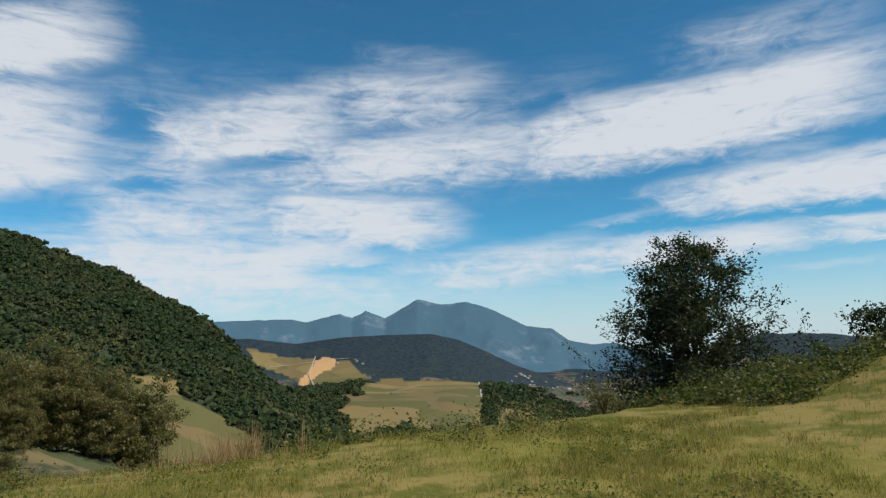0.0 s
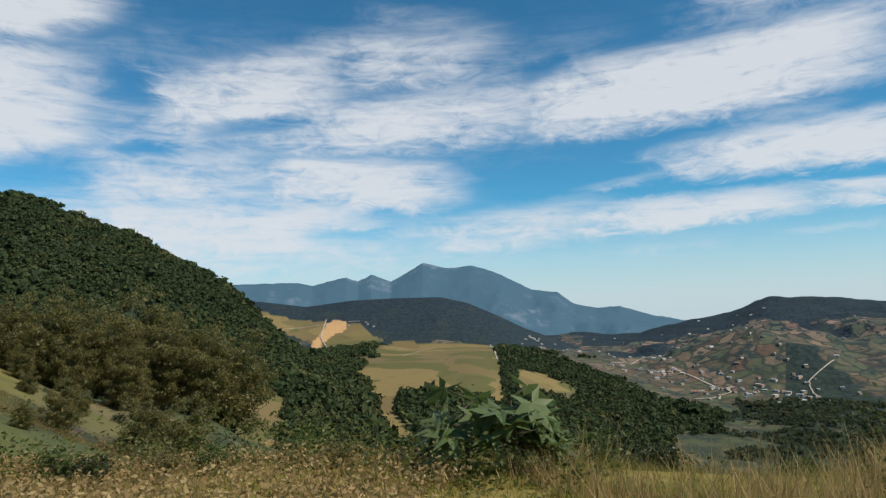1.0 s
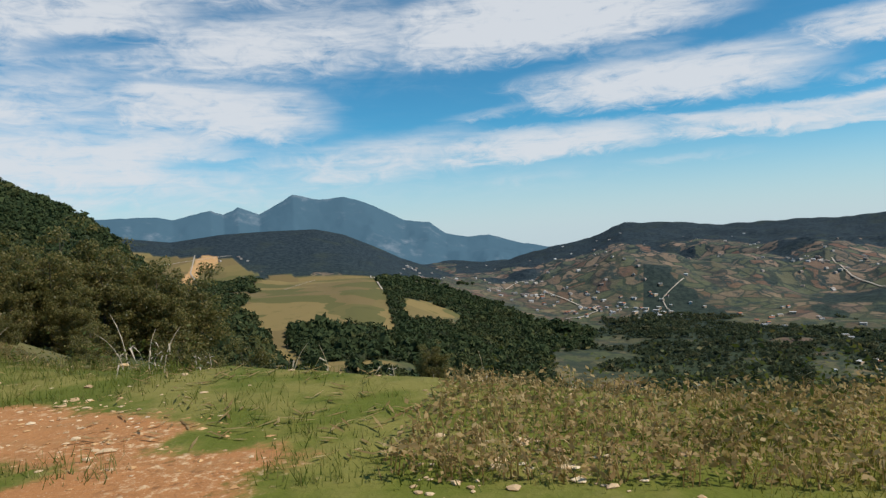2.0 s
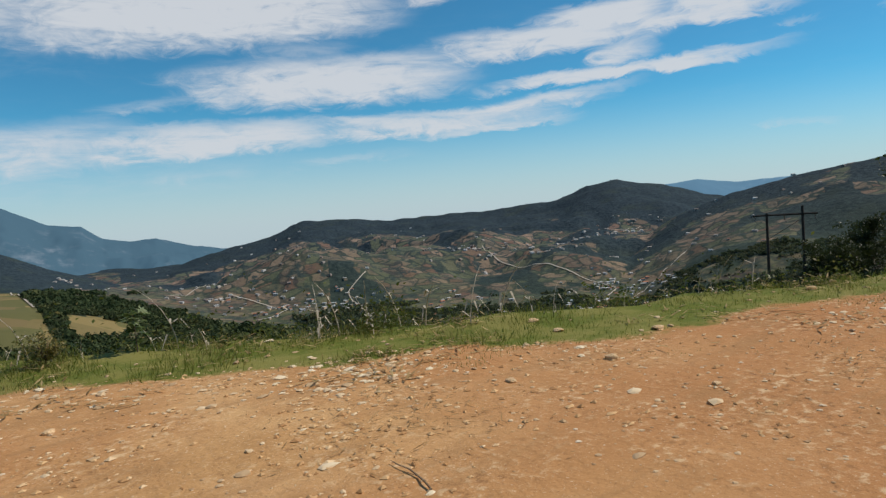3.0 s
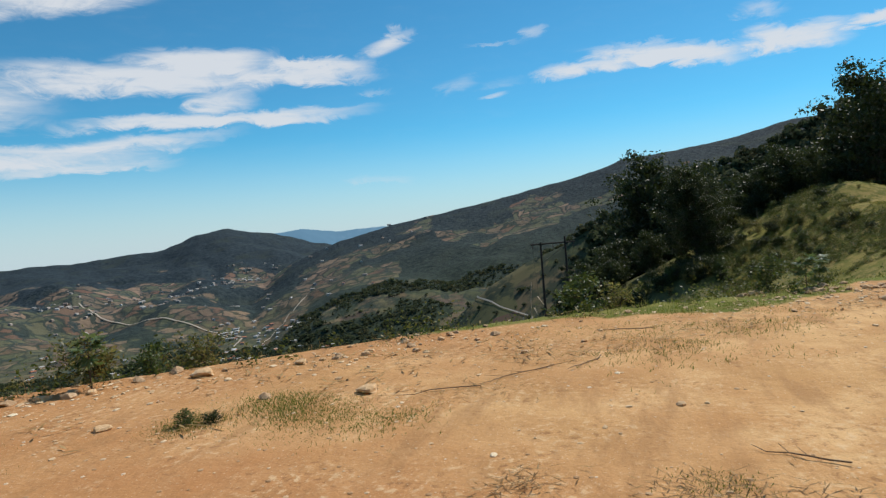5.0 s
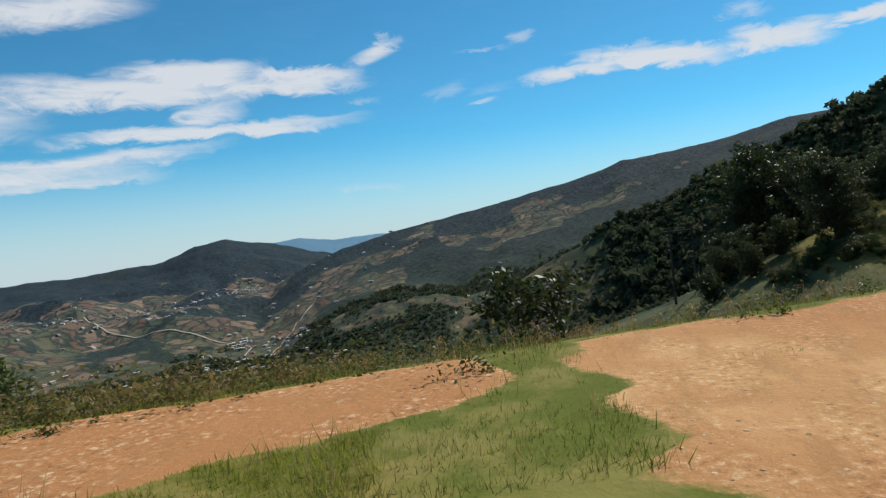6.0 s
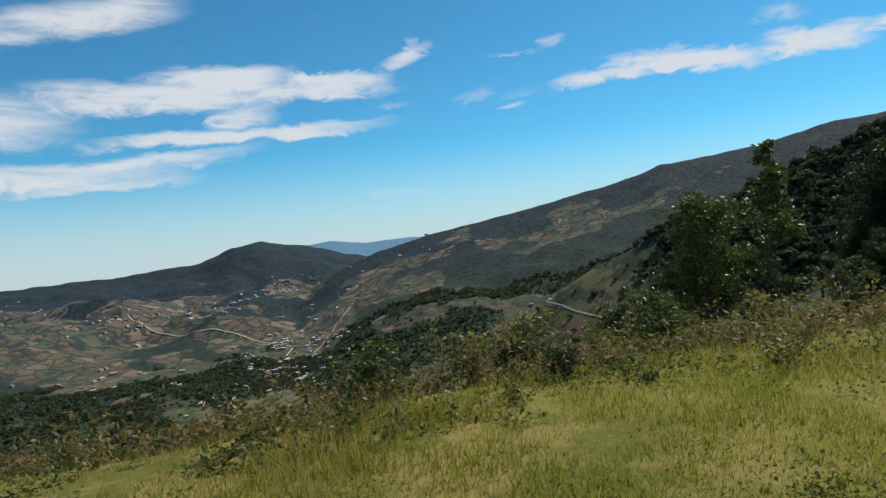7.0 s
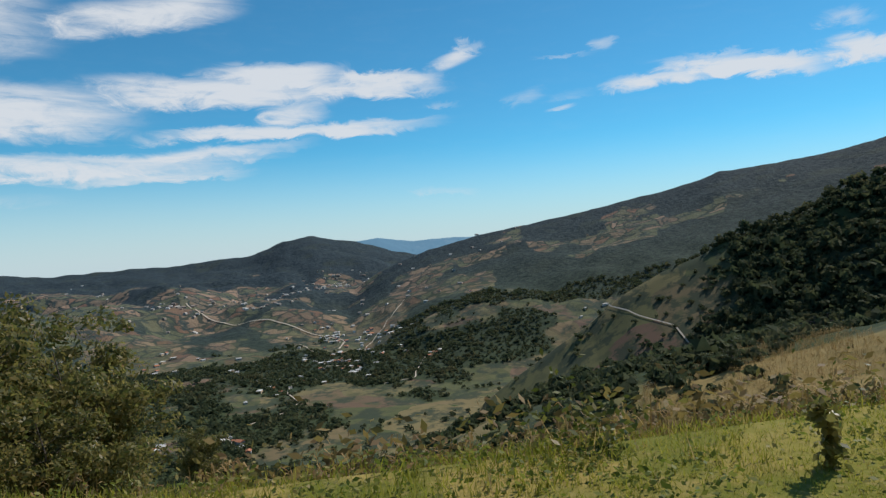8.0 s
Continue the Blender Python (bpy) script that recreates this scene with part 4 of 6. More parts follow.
arching = stand(make_tree("tree", 2.9, 2.2, 0.05, 3000, 0.13, M_LEAF_PALE, "pale arching young shrub beside the slender tree", "shrub", 26, 26, 4, 0.4, 0.4, trunk_r=0.03, twigs=6, dome=True, clump=0.22), -99.5, 87.5, 0, (0.85 - up(-99.5, 87.5)) / 2.9)
again(arching, -95.6, 92.4, 90, 0.9)

shrub = make_tree("shrub", 1.5, 1.7, 0.02, 1500, 0.12, M_LEAF, "leafy green shrub on the brink", "shrub", 15, 24, 6, 0.6, 0.5, trunk_r=0.012, twigs=5, bare_twigs=False)
stand(shrub, -77.2, 47.6, 0, 0.85)
scrub = make_tree("shrub", 1.1, 1.5, 0.0, 1300, 0.10, M_LEAF_RUST, "brownish scrub bush with small leaves", "shrub", 16, 24, 6, 0.6, 0.6, trunk_r=0.010, twigs=5, bare_twigs=False)
stand(scrub, -83.4, 54.6, 0, 0.8)
dark_bush = make_tree("shrub", 1.3, 1.8, 0.0, 1800, 0.13, M_LEAF_DARK, "dense dark green bush by the lane", "shrub", 17, 30, 7, 0.6, 0.35, trunk_r=0.012, twigs=6, bare_twigs=False)
stand(dark_bush, -103.8, 82.0, 0, 0.42)
for kind, x, y, t, s in ((scrub, -104.2, 82.6, 90, 0.4), (dark_bush, -53.1, 17.6, 10, 0.22), (scrub, -52.7, 17.5, 80, 0.25), (shrub, -51.6, 17.4, 30, 0.18), (scrub, -77.0, 46.7, 40, 0.8), (shrub, -82.2, 54.6, 60, 0.55), (scrub, -13, 17, 10, 1.0), (shrub, 16, 20, 0, 0.7), (dark_bush, 20, 22, 90, 0.9), (scrub, 24, 20, 0, 1.2), (dark_bush, 27, 20, 140, 1.3), (shrub, 21, 25, 30, 1.0), (scrub, 14, 15, 20, 0.45), (scrub, 17, 16.5, 210, 0.55), (scrub, 18.5, 12, 40, 0.6), (dark_bush, 23, 16.5, 90, 0.9), (scrub, 13, 11, 0, 0.4), (shrub, -85.6, 51.15, 0, 0.17), (dark_bush, -85.5, 50.85, 80, 0.13), (shrub, -29.7, 12.5, 20, 0.36), (dark_bush, -29.2, 12.4, 120, 0.3), (scrub, -28.4, 12.6, 60, 0.42), (shrub, -27.9, 12.8, 200, 0.3), (scrub, -26.3, 13.2, 10, 0.36), (shrub, -22.6, 14.2, 300, 0.5), (dark_bush, -21.6, 14.4, 30, 0.45), (shrub, -85.4, 54.9, 40, 0.6), (scrub, -82.0, 53.6, 120, 0.7), (shrub, -76.4, 43.6, 70, 0.55), (scrub, -70.6, 35.2, 10, 0.7),
                         (shrub, -71.4, 36.6, 160, 0.6), (scrub, -68.2, 31.8, 30, 0.5), (scrub, -62.5, 31.0, 300, 0.55), (shrub, -72.6, 39.3, 100, 0.5),
                         (scrub, -105.8, 93.6, 70, 0.8), (shrub, -106.6, 94.8, 20, 0.65), (scrub, -108.8, 97.6, 220, 0.4), (dark_bush, -106.1, 92.3, 0, 0.33), (shrub, -103.2, 91.0, 200, 0.8),
                         (scrub, -101.0, 89.2, 20, 0.9), (scrub, -104.4, 93.2, 140, 1.0), (scrub, -110.3, 100.8, 300, 0.35), (shrub, -112.2, 103.6, 30, 0.3), (dark_bush, -104.0, 86.6, 50, 0.3),
                         (scrub, -114.6, 108.8, 100, 0.35), (scrub, -98.2, 82.5, 70, 0.9), (shrub, -96.0, 80.4, 250, 1.0), (dark_bush, -94.0, 84.0, 10, 1.0),
                         (scrub, 2.5, 20.5, 0, 1.3), (scrub, 6.0, 24.5, 60, 1.5), (scrub, 9.5, 27.5, 130, 1.6), (scrub, 13.5, 28.8, 200, 1.5), (scrub, 18.0, 29.8, 20, 1.6), (scrub, 22.5, 29.0, 90, 1.5),
                         (scrub, 26.5, 26.0, 160, 1.3), (scrub, -0.5, 20.0, 240, 1.1), (dark_bush, 10.5, 33.0, 20, 1.7), (dark_bush, 17.5, 34.5, 80, 1.6), (dark_bush, -50, 30, 0, 1.3),
                         (scrub, -30.5, 17.0, 50, 0.8), (shrub, -27.6, 16.8, 120, 0.8), (scrub, -25.6, 17.2, 210, 0.8), (scrub, -20.4, 16.4, 300, 0.8), (shrub, -18.4, 16.6, 10, 0.7), (scrub, -16.2, 15.8, 70, 0.7),
                         (shrub, -34.6, 17.6, 330, 0.9), (scrub, -37.2, 17.4, 100, 0.8), (scrub, -40.6, 19.0, 40, 0.8)):
    again(kind, x, y, t, s)
for x, y, t, k in ((-103.1, 78.9, 0, 0.46), (-103.1, 79.6, 70, 0.4), (-103.0, 78.2, 140, 0.42), (-103.5, 79.2, 200, 0.34), (-102.8, 77.7, 280, 0.32), (-103.5, 80.1, 20, 0.28), (-103.3, 78.5, 330, 0.36)):
    again(dark_bush, x, y, t, k)
rng = np.random.default_rng(86)
for k in range(34):
    # hedge of low bushes along the upper meadow's brink
    t = rng.uniform(6.75, 8.6)
    x, y = np.interp(t, LANE_T, LANE[:, 0]), np.interp(t, LANE_T, LANE[:, 1])
    out = rng.uniform(9, 17)
    x, y = x + 0.91 * out, y + 0.41 * out
    if 0.3 < from_brink(np.array([x]), np.array([y]))[0] < 7:
        again((scrub, shrub, dark_bush, scrub)[k % 4], x, y, rng.uniform(0, 360), rng.uniform(0.4, 0.8) * np.interp(t, (7.0, 7.4), (1.0, 0.45)))
rng = np.random.default_rng(87)
for k in range(40):
    # bushes over the flank of the mound
    x, y = rng.uniform(-2, 14), rng.uniform(20, 36)
    again((scrub, shrub, scrub, dark_bush)[k % 4], x, y, rng.uniform(0, 360), rng.uniform(0.6, 1.1))
for k in range(36):
    # scrub on the mound's far side
    x, y = rng.uniform(12, 32), rng.uniform(14, 30)
    if from_brink(np.array([x]), np.array([y]))[0] > -5:
        again((scrub, scrub, shrub, dark_bush)[k % 4], x, y, rng.uniform(0, 360), rng.uniform(0.5, 1.1))
rng = np.random.default_rng(89)
for k in range(70):
    # dense bushes in the gap behind the mound, looser ones over its face
    x, y = (rng.uniform(1, 15), rng.uniform(35, 49)) if k < 36 else (rng.uniform(-7, 9), rng.uniform(19, 33))
    again((dark_bush, scrub, dark_bush, shrub)[k % 4], x, y, rng.uniform(0, 360), rng.uniform(1.1, 1.9) if k < 36 else rng.uniform(0.6, 1.15))
rng = np.random.default_rng(88)
for k in range(64):
    # loose thicket on the slope below the brink
    along = rng.uniform(0, 1)
    i = rng.integers(6, len(BRINK) - 3)
    p = BRINK[i] + (BRINK[i + 1] - BRINK[i]) * along
    q = BRINK[i + 1] - BRINK[i]
    out = np.array((q[1], -q[0])) / np.hypot(*q)
    p = p + out * rng.uniform(5, 45)
    if p[0] > -72 and p[0] < 2 and p[1] < 90:
        p = p + out * 25
    again((scrub, dark_bush, shrub, scrub)[k % 4], p[0], p[1], rng.uniform(0, 360), rng.uniform(0.8, 1.9))
cone = stand(make_tree("tree", 6.0, 4.2, 0.02, 4200, 0.2, M_LEAF_DARK, "dark conical bush at the edge of the maize", "tree", 18, 44, 3, 0.3, 0.25, 0.3), 30, 105, 0, 1.25)
again(cone, -46, 96, 120, 0.55)
again(cone, -40, 92, 20, 0.5)
again(cone, -52, 104, 200, 0.5)


# broad-leaved plants, each a stem with large cut leaves
def broad_plant(h, count, leaf, seed, label):
    rng = np.random.default_rng(seed)
    root = thing("broadleaf_plant", 0, 0, 0, label, "plant", "broad-leaved plants by the field")
    bm = bmesh.new()
    tube(bm, [(0, 0, -0.1), (0.04, 0.02, h * 0.5), (0.0, 0.05, h * 0.9)], [0.03, 0.022, 0.01], 6)
    stalks = []
    for k in range(count):
        t, g = rng.uniform(0.25, 0.95), rng.uniform(0, 6.28)
        b = Vector((0.02, 0.03, h * t))
        e = b + Vector((math.cos(g), math.sin(g), rng.uniform(0.1, 0.6))) * leaf * 0.8
        tube(bm, [b, e], [0.008, 0.005], 4)
        stalks.append((e, g))
    part("stem", bm, M_BARK, root, "green brown stem")
    for e, g in stalks:
        bm = bmesh.new()
        c = bm.verts.new(e)
        rim = []
        along = Vector((math.cos(g), math.sin(g), rng.uniform(-1.3, 0.3))).normalized()
        across = Vector((-math.sin(g), math.cos(g), rng.uniform(-0.4, 0.4))).normalized()
        face = along.cross(across)
        for j in range(15):
            a = (j - 7) / 7 * 2.5
            L = leaf * (1.0 if j % 2 else 0.5) * (1.15 - 0.35 * abs(j - 7) / 7)
            rim.append(bm.verts.new(e + along * math.cos(a) * L + across * math.sin(a) * L - face * 0.12 * L * math.cos(j * 2.1)))
        for p_, q_ in zip(rim[:-1], rim[1:]):
            bm.faces.new((c, p_, q_))
        part("leaf", bm, M_LEAF_BIG, root)
    return root


M_LEAF_BIG = foliage("broad_leaves", (0.09, 0.14, 0.05), (0.15, 0.2, 0.08), (0.25, 0.28, 0.14), 0.4, False, 0.4)
plant = stand(broad_plant(2.1, 22, 0.42, 5, "tall plant with broad lobed leaves at the field's edge"), -76.6, 42.9, 70, 0.36)
again(plant, -75.9, 42.5, 170, 0.34)
low_plant = stand(broad_plant(0.95, 18, 0.36, 8, "low plant with large pale lobed leaves in the crop"), -24.05, 12.7, 0, 1.12)
again(low_plant, -24.6, 12.9, 100, 1.1)
again(low_plant, -23.6, 13.2, 220, 0.8)
again(plant, -111.8, 97.8, 20, 0.5)
again(plant, -116.2, 105.6, 220, 0.4)
again(plant, -67.0, 31.6, 90, 0.34)
again(plant, -84.0, 54.0, 150, 0.4)


def limp_plant(x, y):
    """A tall withered weed bent under its own leaves."""
    rng = np.random.default_rng(61)
    root = thing("withered_plant", x, y, up(x, y), "dark withered plant leaning over in the meadow", "plant", "", 150)
    pts = [(0, 0, -0.05), (0.04, 0.0, 0.16), (0.10, 0.02, 0.32), (0.20, 0.03, 0.44), (0.28, 0.03, 0.46)]
    bm = bmesh.new()
    tube(bm, pts, [0.016, 0.014, 0.012, 0.009, 0.005], 6)
    part("stem", bm, M_BARK, root)
    a = np.array(pts)
    k = rng.uniform(0.4, 3.95, 260)
    i = k.astype(int)
    pos = a[i] + (a[i + 1] - a[i]) * (k - i)[:, None] + rng.normal(0, 0.035, (260, 3))
    v, f = leaf_quads(pos, 0.085, rng, 0.7, 0.5)
    part_mesh("leaves", mesh_of("leaves", v, f, M_LEAF_RUST), root)


limp_plant(-117.6, 108.6)


# ---- grass, maize and weeds ----
M_GRASS = foliage("meadow_grass", (0.18, 0.185, 0.026), (0.29, 0.26, 0.044), (0.48, 0.34, 0.13), 0.6, True, 0.5, 0.4, 0.2)
M_GRASS_UP = foliage("upper_meadow_grass", (0.21, 0.225, 0.024), (0.34, 0.325, 0.042), (0.48, 0.37, 0.12), 0.6, True, 0.55, 0.4, 0.4)
M_VERGE = foliage("verge_grass", (0.115, 0.15, 0.024), (0.20, 0.22, 0.04), (0.36, 0.28, 0.11), 0.55, True, 0.5, 0.5, 0.15)
M_STRAW = foliage("dry_grass", (0.33, 0.215, 0.09), (0.50, 0.345, 0.155), (0.64, 0.48, 0.25), 0.7, True, 0.5)
M_MAIZE = foliage("dry_maize", (0.22, 0.13, 0.055), (0.36, 0.23, 0.10), (0.54, 0.39, 0.20), 0.7, True, 0.5)
M_WEED = foliage("weeds", (0.06, 0.085, 0.018), (0.12, 0.13, 0.03), (0.24, 0.18, 0.075), 0.5, True, 0.4)
M_STALK = simple("dead_stalk", (0.34, 0.28, 0.20), (0.55, 0.48, 0.38), 30, 0.85)


def beside_lane(n, t0, t1, near, far, rng):
    """Random places on the valley side of the lane."""
    t = rng.uniform(t0, t1, n)
    x, y = np.interp(t, LANE_T, LANE[:, 0]), np.interp(t, LANE_T, LANE[:, 1])
    dx = np.interp(t + 0.15, LANE_T, LANE[:, 0]) - np.interp(t - 0.15, LANE_T, LANE[:, 0])
    dy = np.interp(t + 0.15, LANE_T, LANE[:, 1]) - np.interp(t - 0.15, LANE_T, LANE[:, 1])
    L = np.hypot(dx, dy)
    o = near + (far - near) * rng.uniform(0, 1, n) ** 1.25
    return x + dy / L * o, y - dx / L * o


def blades(name, x, y, tall, wide, mat, label, rng, per=1, spread=0.0, lean=0.45, category="grass"):
    """Single grass blades, each a narrow triangle bent by its lean."""
    x, y = np.repeat(x, per), np.repeat(y, per)
    n = len(x)
    x, y = x + rng.normal(0, spread, n), y + rng.normal(0, spread, n)
    z = land(x, y)
    h = tall * rng.uniform(0.4, 1.25, n) * (0.35 + 1.2 * vnoise(x / 0.7, y / 0.7, 207) * (0.5 + vnoise(x / 2.6, y / 2.6, 209)))
    g, b = rng.uniform(0, 6.28, n), rng.uniform(0, 6.28, n)
    w_ = wide * rng.uniform(0.6, 1.3, n) / 2
    foot = np.stack([x, y, z - 0.02], -1)
    side = np.stack([np.cos(b) * w_, np.sin(b) * w_, 0 * x], -1)
    out = np.stack([np.cos(g), np.sin(g), 0 * x], -1) * (h * lean * rng.uniform(0, 1, n))[:, None]
    tip = foot + out + np.stack([0 * x, 0 * x, h], -1)
    v = np.stack([foot - side, foot + side, tip], 1).reshape(-1, 3)
    f = np.arange(3 * n).reshape(n, 3)
    return tagged(new(name, mesh_of(name, v, f, mat)), label, category, kind="stuff")


rng = np.random.default_rng(301)
for name, t0, t1, n in (("meadow_grass", -0.4, 1.95, 95000), ("upper_meadow_grass", 6.0, 8.6, 190000)):
    x, y = beside_lane(n, t0, t1, 3.0, 17, rng)
    if t0 < 0:
        more = rng.uniform((-12, 8), (34, 34), (34000, 2))
        x, y = np.concatenate([x, more[:, 0]]), np.concatenate([y, more[:, 1]])
    e, d = bare_earth(x, y)[0], from_brink(x, y)
    clump = fbm(x, y, 1.6, 41, 3)
    ok = (e < 0.35) & (d < (1.2 if t0 > 5 else 4)) & (clump + rng.uniform(-0.35, 0.6, len(x)) > -0.1)
    blades(name, x[ok], y[ok], 0.11 if t0 > 5 else 0.15, 0.013, M_GRASS_UP if t0 > 5 else M_GRASS, "short yellow-green meadow grass with dry tips", rng, 3, 0.06, 0.9)
x, y = beside_lane(120000, 1.9, 6.1, 4.5, 15, rng)
e, d = bare_earth(x, y)[0], from_brink(x, y)
ok = (d > -6) & (d < 2.2) & (e < 0.5) & (fbm(x, y, 1.2, 43, 3) + rng.uniform(-0.3, 0.5, len(x)) > -0.05)
blades("verge_grass", x[ok], y[ok], 0.12, 0.013, M_VERGE, "green grass along the edge of the lay-by", rng, 2, 0.06, 0.9)
ok = (e > 0.5) & (d > -9) & (d < 0) & (fbm(x, y, 1.8, 45, 3) > 0.42)
tufts = np.vstack([rng.normal((cx, cy), sp, (n, 2)) for cx, cy, sp, n in ((-81.9, 37.6, 0.16, 120), (-81.4, 36.9, 0.2, 120), (-86.8, 45.8, 0.15, 120), (-85.2, 49.6, 0.42, 1100), (-84.8, 50.4, 0.36, 500), (-85.3, 48.9, 0.22, 240), (-85.6, 51.1, 0.2, 420), (-81.4, 46.2, 0.9, 700), (-79.6, 44.6, 0.8, 500), (-86.6, 53.9, 0.3, 200), (-70.8, 31.6, 0.9, 1200), (-62.5, 19.4, 0.5, 300), (-53.8, 17.0, 0.5, 500))])
blades("grass_patches", tufts[:, 0], tufts[:, 1], 0.05, 0.013, M_VERGE, "green grass patches on the bare lay-by", rng, 5, 0.07, 1.4)
blades("sparse_grass", x[ok], y[ok], 0.05, 0.012, M_VERGE, "thin grass growing through the trodden earth", rng, 2, 0.06)
x, y = beside_lane(2600, 0.25, 1.3, 5.5, 12.5, rng)
ok = (fbm(x, y, 2.2, 47, 2) > -0.2) & (x < -12 + fbm(x, y, 3, 46, 2) * 1.5) & (x > -23.0 + fbm(x, y, 3, 44, 2) * 1.5)
blades("tall_dry_grass", x[ok], y[ok], 0.5, 0.014, M_STRAW, "tall straw-coloured grass tufts at the field's edge", rng, 13, 0.16, 0.9)
c = rng.normal((-4.8, 14.3), (0.55, 0.35), (30, 2))
blades("dry_grass_tuft", c[:, 0], c[:, 1], 0.7, 0.014, M_STRAW, "large tuft of tall dry grass on the brink", rng, 26, 0.14, 0.6)
x, y = beside_lane(600, -0.4, 0.7, 5, 13, rng)
ok = fbm(x, y, 1.7, 48, 2) > 0.12
blades("meadow_tufts", x[ok], y[ok], 0.2, 0.012, M_STRAW, "dry brownish tufts standing in the meadow", rng, 14, 0.14, 0.8)
x, y = beside_lane(900, 5.9, 8.0, 4.5, 11, rng)
ok = (fbm(x, y, 2.5, 49, 2) > 0.1) & (bare_earth(x, y)[0] < 0.4)
blades("meadow_straw", x[ok], y[ok], 0.24, 0.014, M_STRAW, "loose dry grass heads over the meadow", rng, 10, 0.18, 0.7)


def maize(name, x, y, tall, label, rng, mat, leaves=6):
    """Dry maize: a stalk and drooping blades for each plant."""
    n = len(x)
    z, h = land(x, y), tall * rng.uniform(0.55, 1.2, len(x))
    foot = np.stack([x, y, z - 0.03], -1)
    lean = rng.normal(0, 0.14, (n, 2)) * h[:, None]
    top = foot + np.concatenate([lean, h[:, None]], 1)
    vs, fs, base = [], [], 0
    for turn in (0.0, 1.57):
        s = np.array((math.cos(turn), math.sin(turn), 0)) * 0.012 * max(tall, 0.6)
        vs.append(np.stack([foot - s, foot + s, top + s * 0.4, top - s * 0.4], 1).reshape(-1, 3))
        fs.append(np.arange(4 * n).reshape(n, 4) + base)
        base += 4 * n
    for k in range(leaves):
        t = rng.uniform(0.25, 1.0, (n, 1))
        p = foot + (top - foot) * t
        g = rng.uniform(0, 6.28, n)
        o = np.stack([np.cos(g), np.sin(g), 0 * g], -1)
        s = np.stack([-np.sin(g), np.cos(g), 0 * g], -1) * (0.028 * h)[:, None]
        L = (h * rng.uniform(0.25, 0.5, n))[:, None]
        m_ = p + o * L * 0.55 + np.array((0, 0, 1)) * L * rng.uniform(0.0, 0.35, (n, 1))
        e_ = p + o * L + np.array((0, 0, -1)) * L * rng.uniform(0.1, 0.6, (n, 1))
        vs += [np.stack([p, m_ - s, e_, m_ + s], 1).reshape(-1, 3)]
        fs.append(np.arange(4 * n).reshape(n, 4) + base)
        base += 4 * n
    return tagged(new(name, mesh_of(name, np.vstack(vs), np.vstack(fs), mat)), label, "maize", kind="stuff")


x, y = beside_lane(8000, 0.75, 2.05, 4.6, 13, rng)
d = from_brink(x, y)
ok = (d < 1.2) & (d > -7 + fbm(x, y, 3, 69, 2)) & (x < -24.9 + fbm(x, y, 1.5, 70, 2) * 0.6)
maize("dry_bean_field", x[ok], y[ok], 0.24, "dense dry brown crop at the brink", rng, M_STRAW, 5)
x, y = beside_lane(70000, 0.75, 2.05, 4.6, 13, rng)
d = from_brink(x, y)
ok = (d < 1.0) & (d > -7 + fbm(x, y, 3, 69, 2)) & (x < -24.9 + fbm(x, y, 1.5, 70, 2) * 0.6)
pos = np.stack([x, y, land(x, y) + rng.uniform(0.02, 0.27, len(x)) * (0.6 + 0.6 * vnoise(x / 0.6, y / 0.6, 211))], -1)[ok]
v, f = leaf_quads(pos, 0.07, rng, 0.3, 0.5)
tagged(new("dry_crop_husks", mesh_of("dry_crop_husks", v, f, M_STRAW)), "pale husks and curled leaves of the dry crop", "crop", kind="stuff")
x, y = rng.uniform((-104, 52), (34, 132), (26000, 2)).T
x2, y2 = beside_lane(9000, 6.2, 9.3, 5.5, 30, rng)
x, y = np.concatenate([x, x2]), np.concatenate([y, y2])
d = from_brink(x, y)
g_az1, g_r1 = polar(x, y)
ok = ~((x > -88) & (x < -40) & (y < 104) & (d > 13)) & ~((x < -70) & (y > 91) & (d > 4)) & (d > -0.4) & (d < 42 + fbm(x, y, 30, 61, 2) * 10) & (g_az1 < 72) & (y < 128 - 0.22 * (x + 100)) & (fbm(x, y, 16, 63, 3) > -0.45) & (rng.uniform(0, 1, len(x)) < np.clip(1.25 - d / 60, 0.35, 1))
low = ok & (d < 9) & (bare_earth(x, y)[0] < 0.3)
maize("brink_maize", x[low], y[low], 0.36, "stunted dry maize and weeds along the brink", rng, M_MAIZE, 8)
ok &= d >= 9
maize("maize_field", x[ok], y[ok], 0.9, "dry brown maize standing on the slope", rng, M_MAIZE, 6)
x3, y3 = rng.uniform((-70, 78), (70, 124), (9000, 2)).T
d3 = from_brink(x3, y3)
ok3 = (d3 > 30) & (d3 < 110) & (fbm(x3, y3, 14, 64, 3) > -0.3)
maize("far_maize", x3[ok3], y3[ok3], 1.5, "dry maize on the shoulder beyond the hollow", rng, M_MAIZE, 5)
ok &= rng.uniform(0, 1, len(x)) < 0.22
maize("maize_green", x[ok] + 0.4, y[ok] + 0.3, 0.7, "greener weeds among the dry maize", rng, M_WEED, 9)

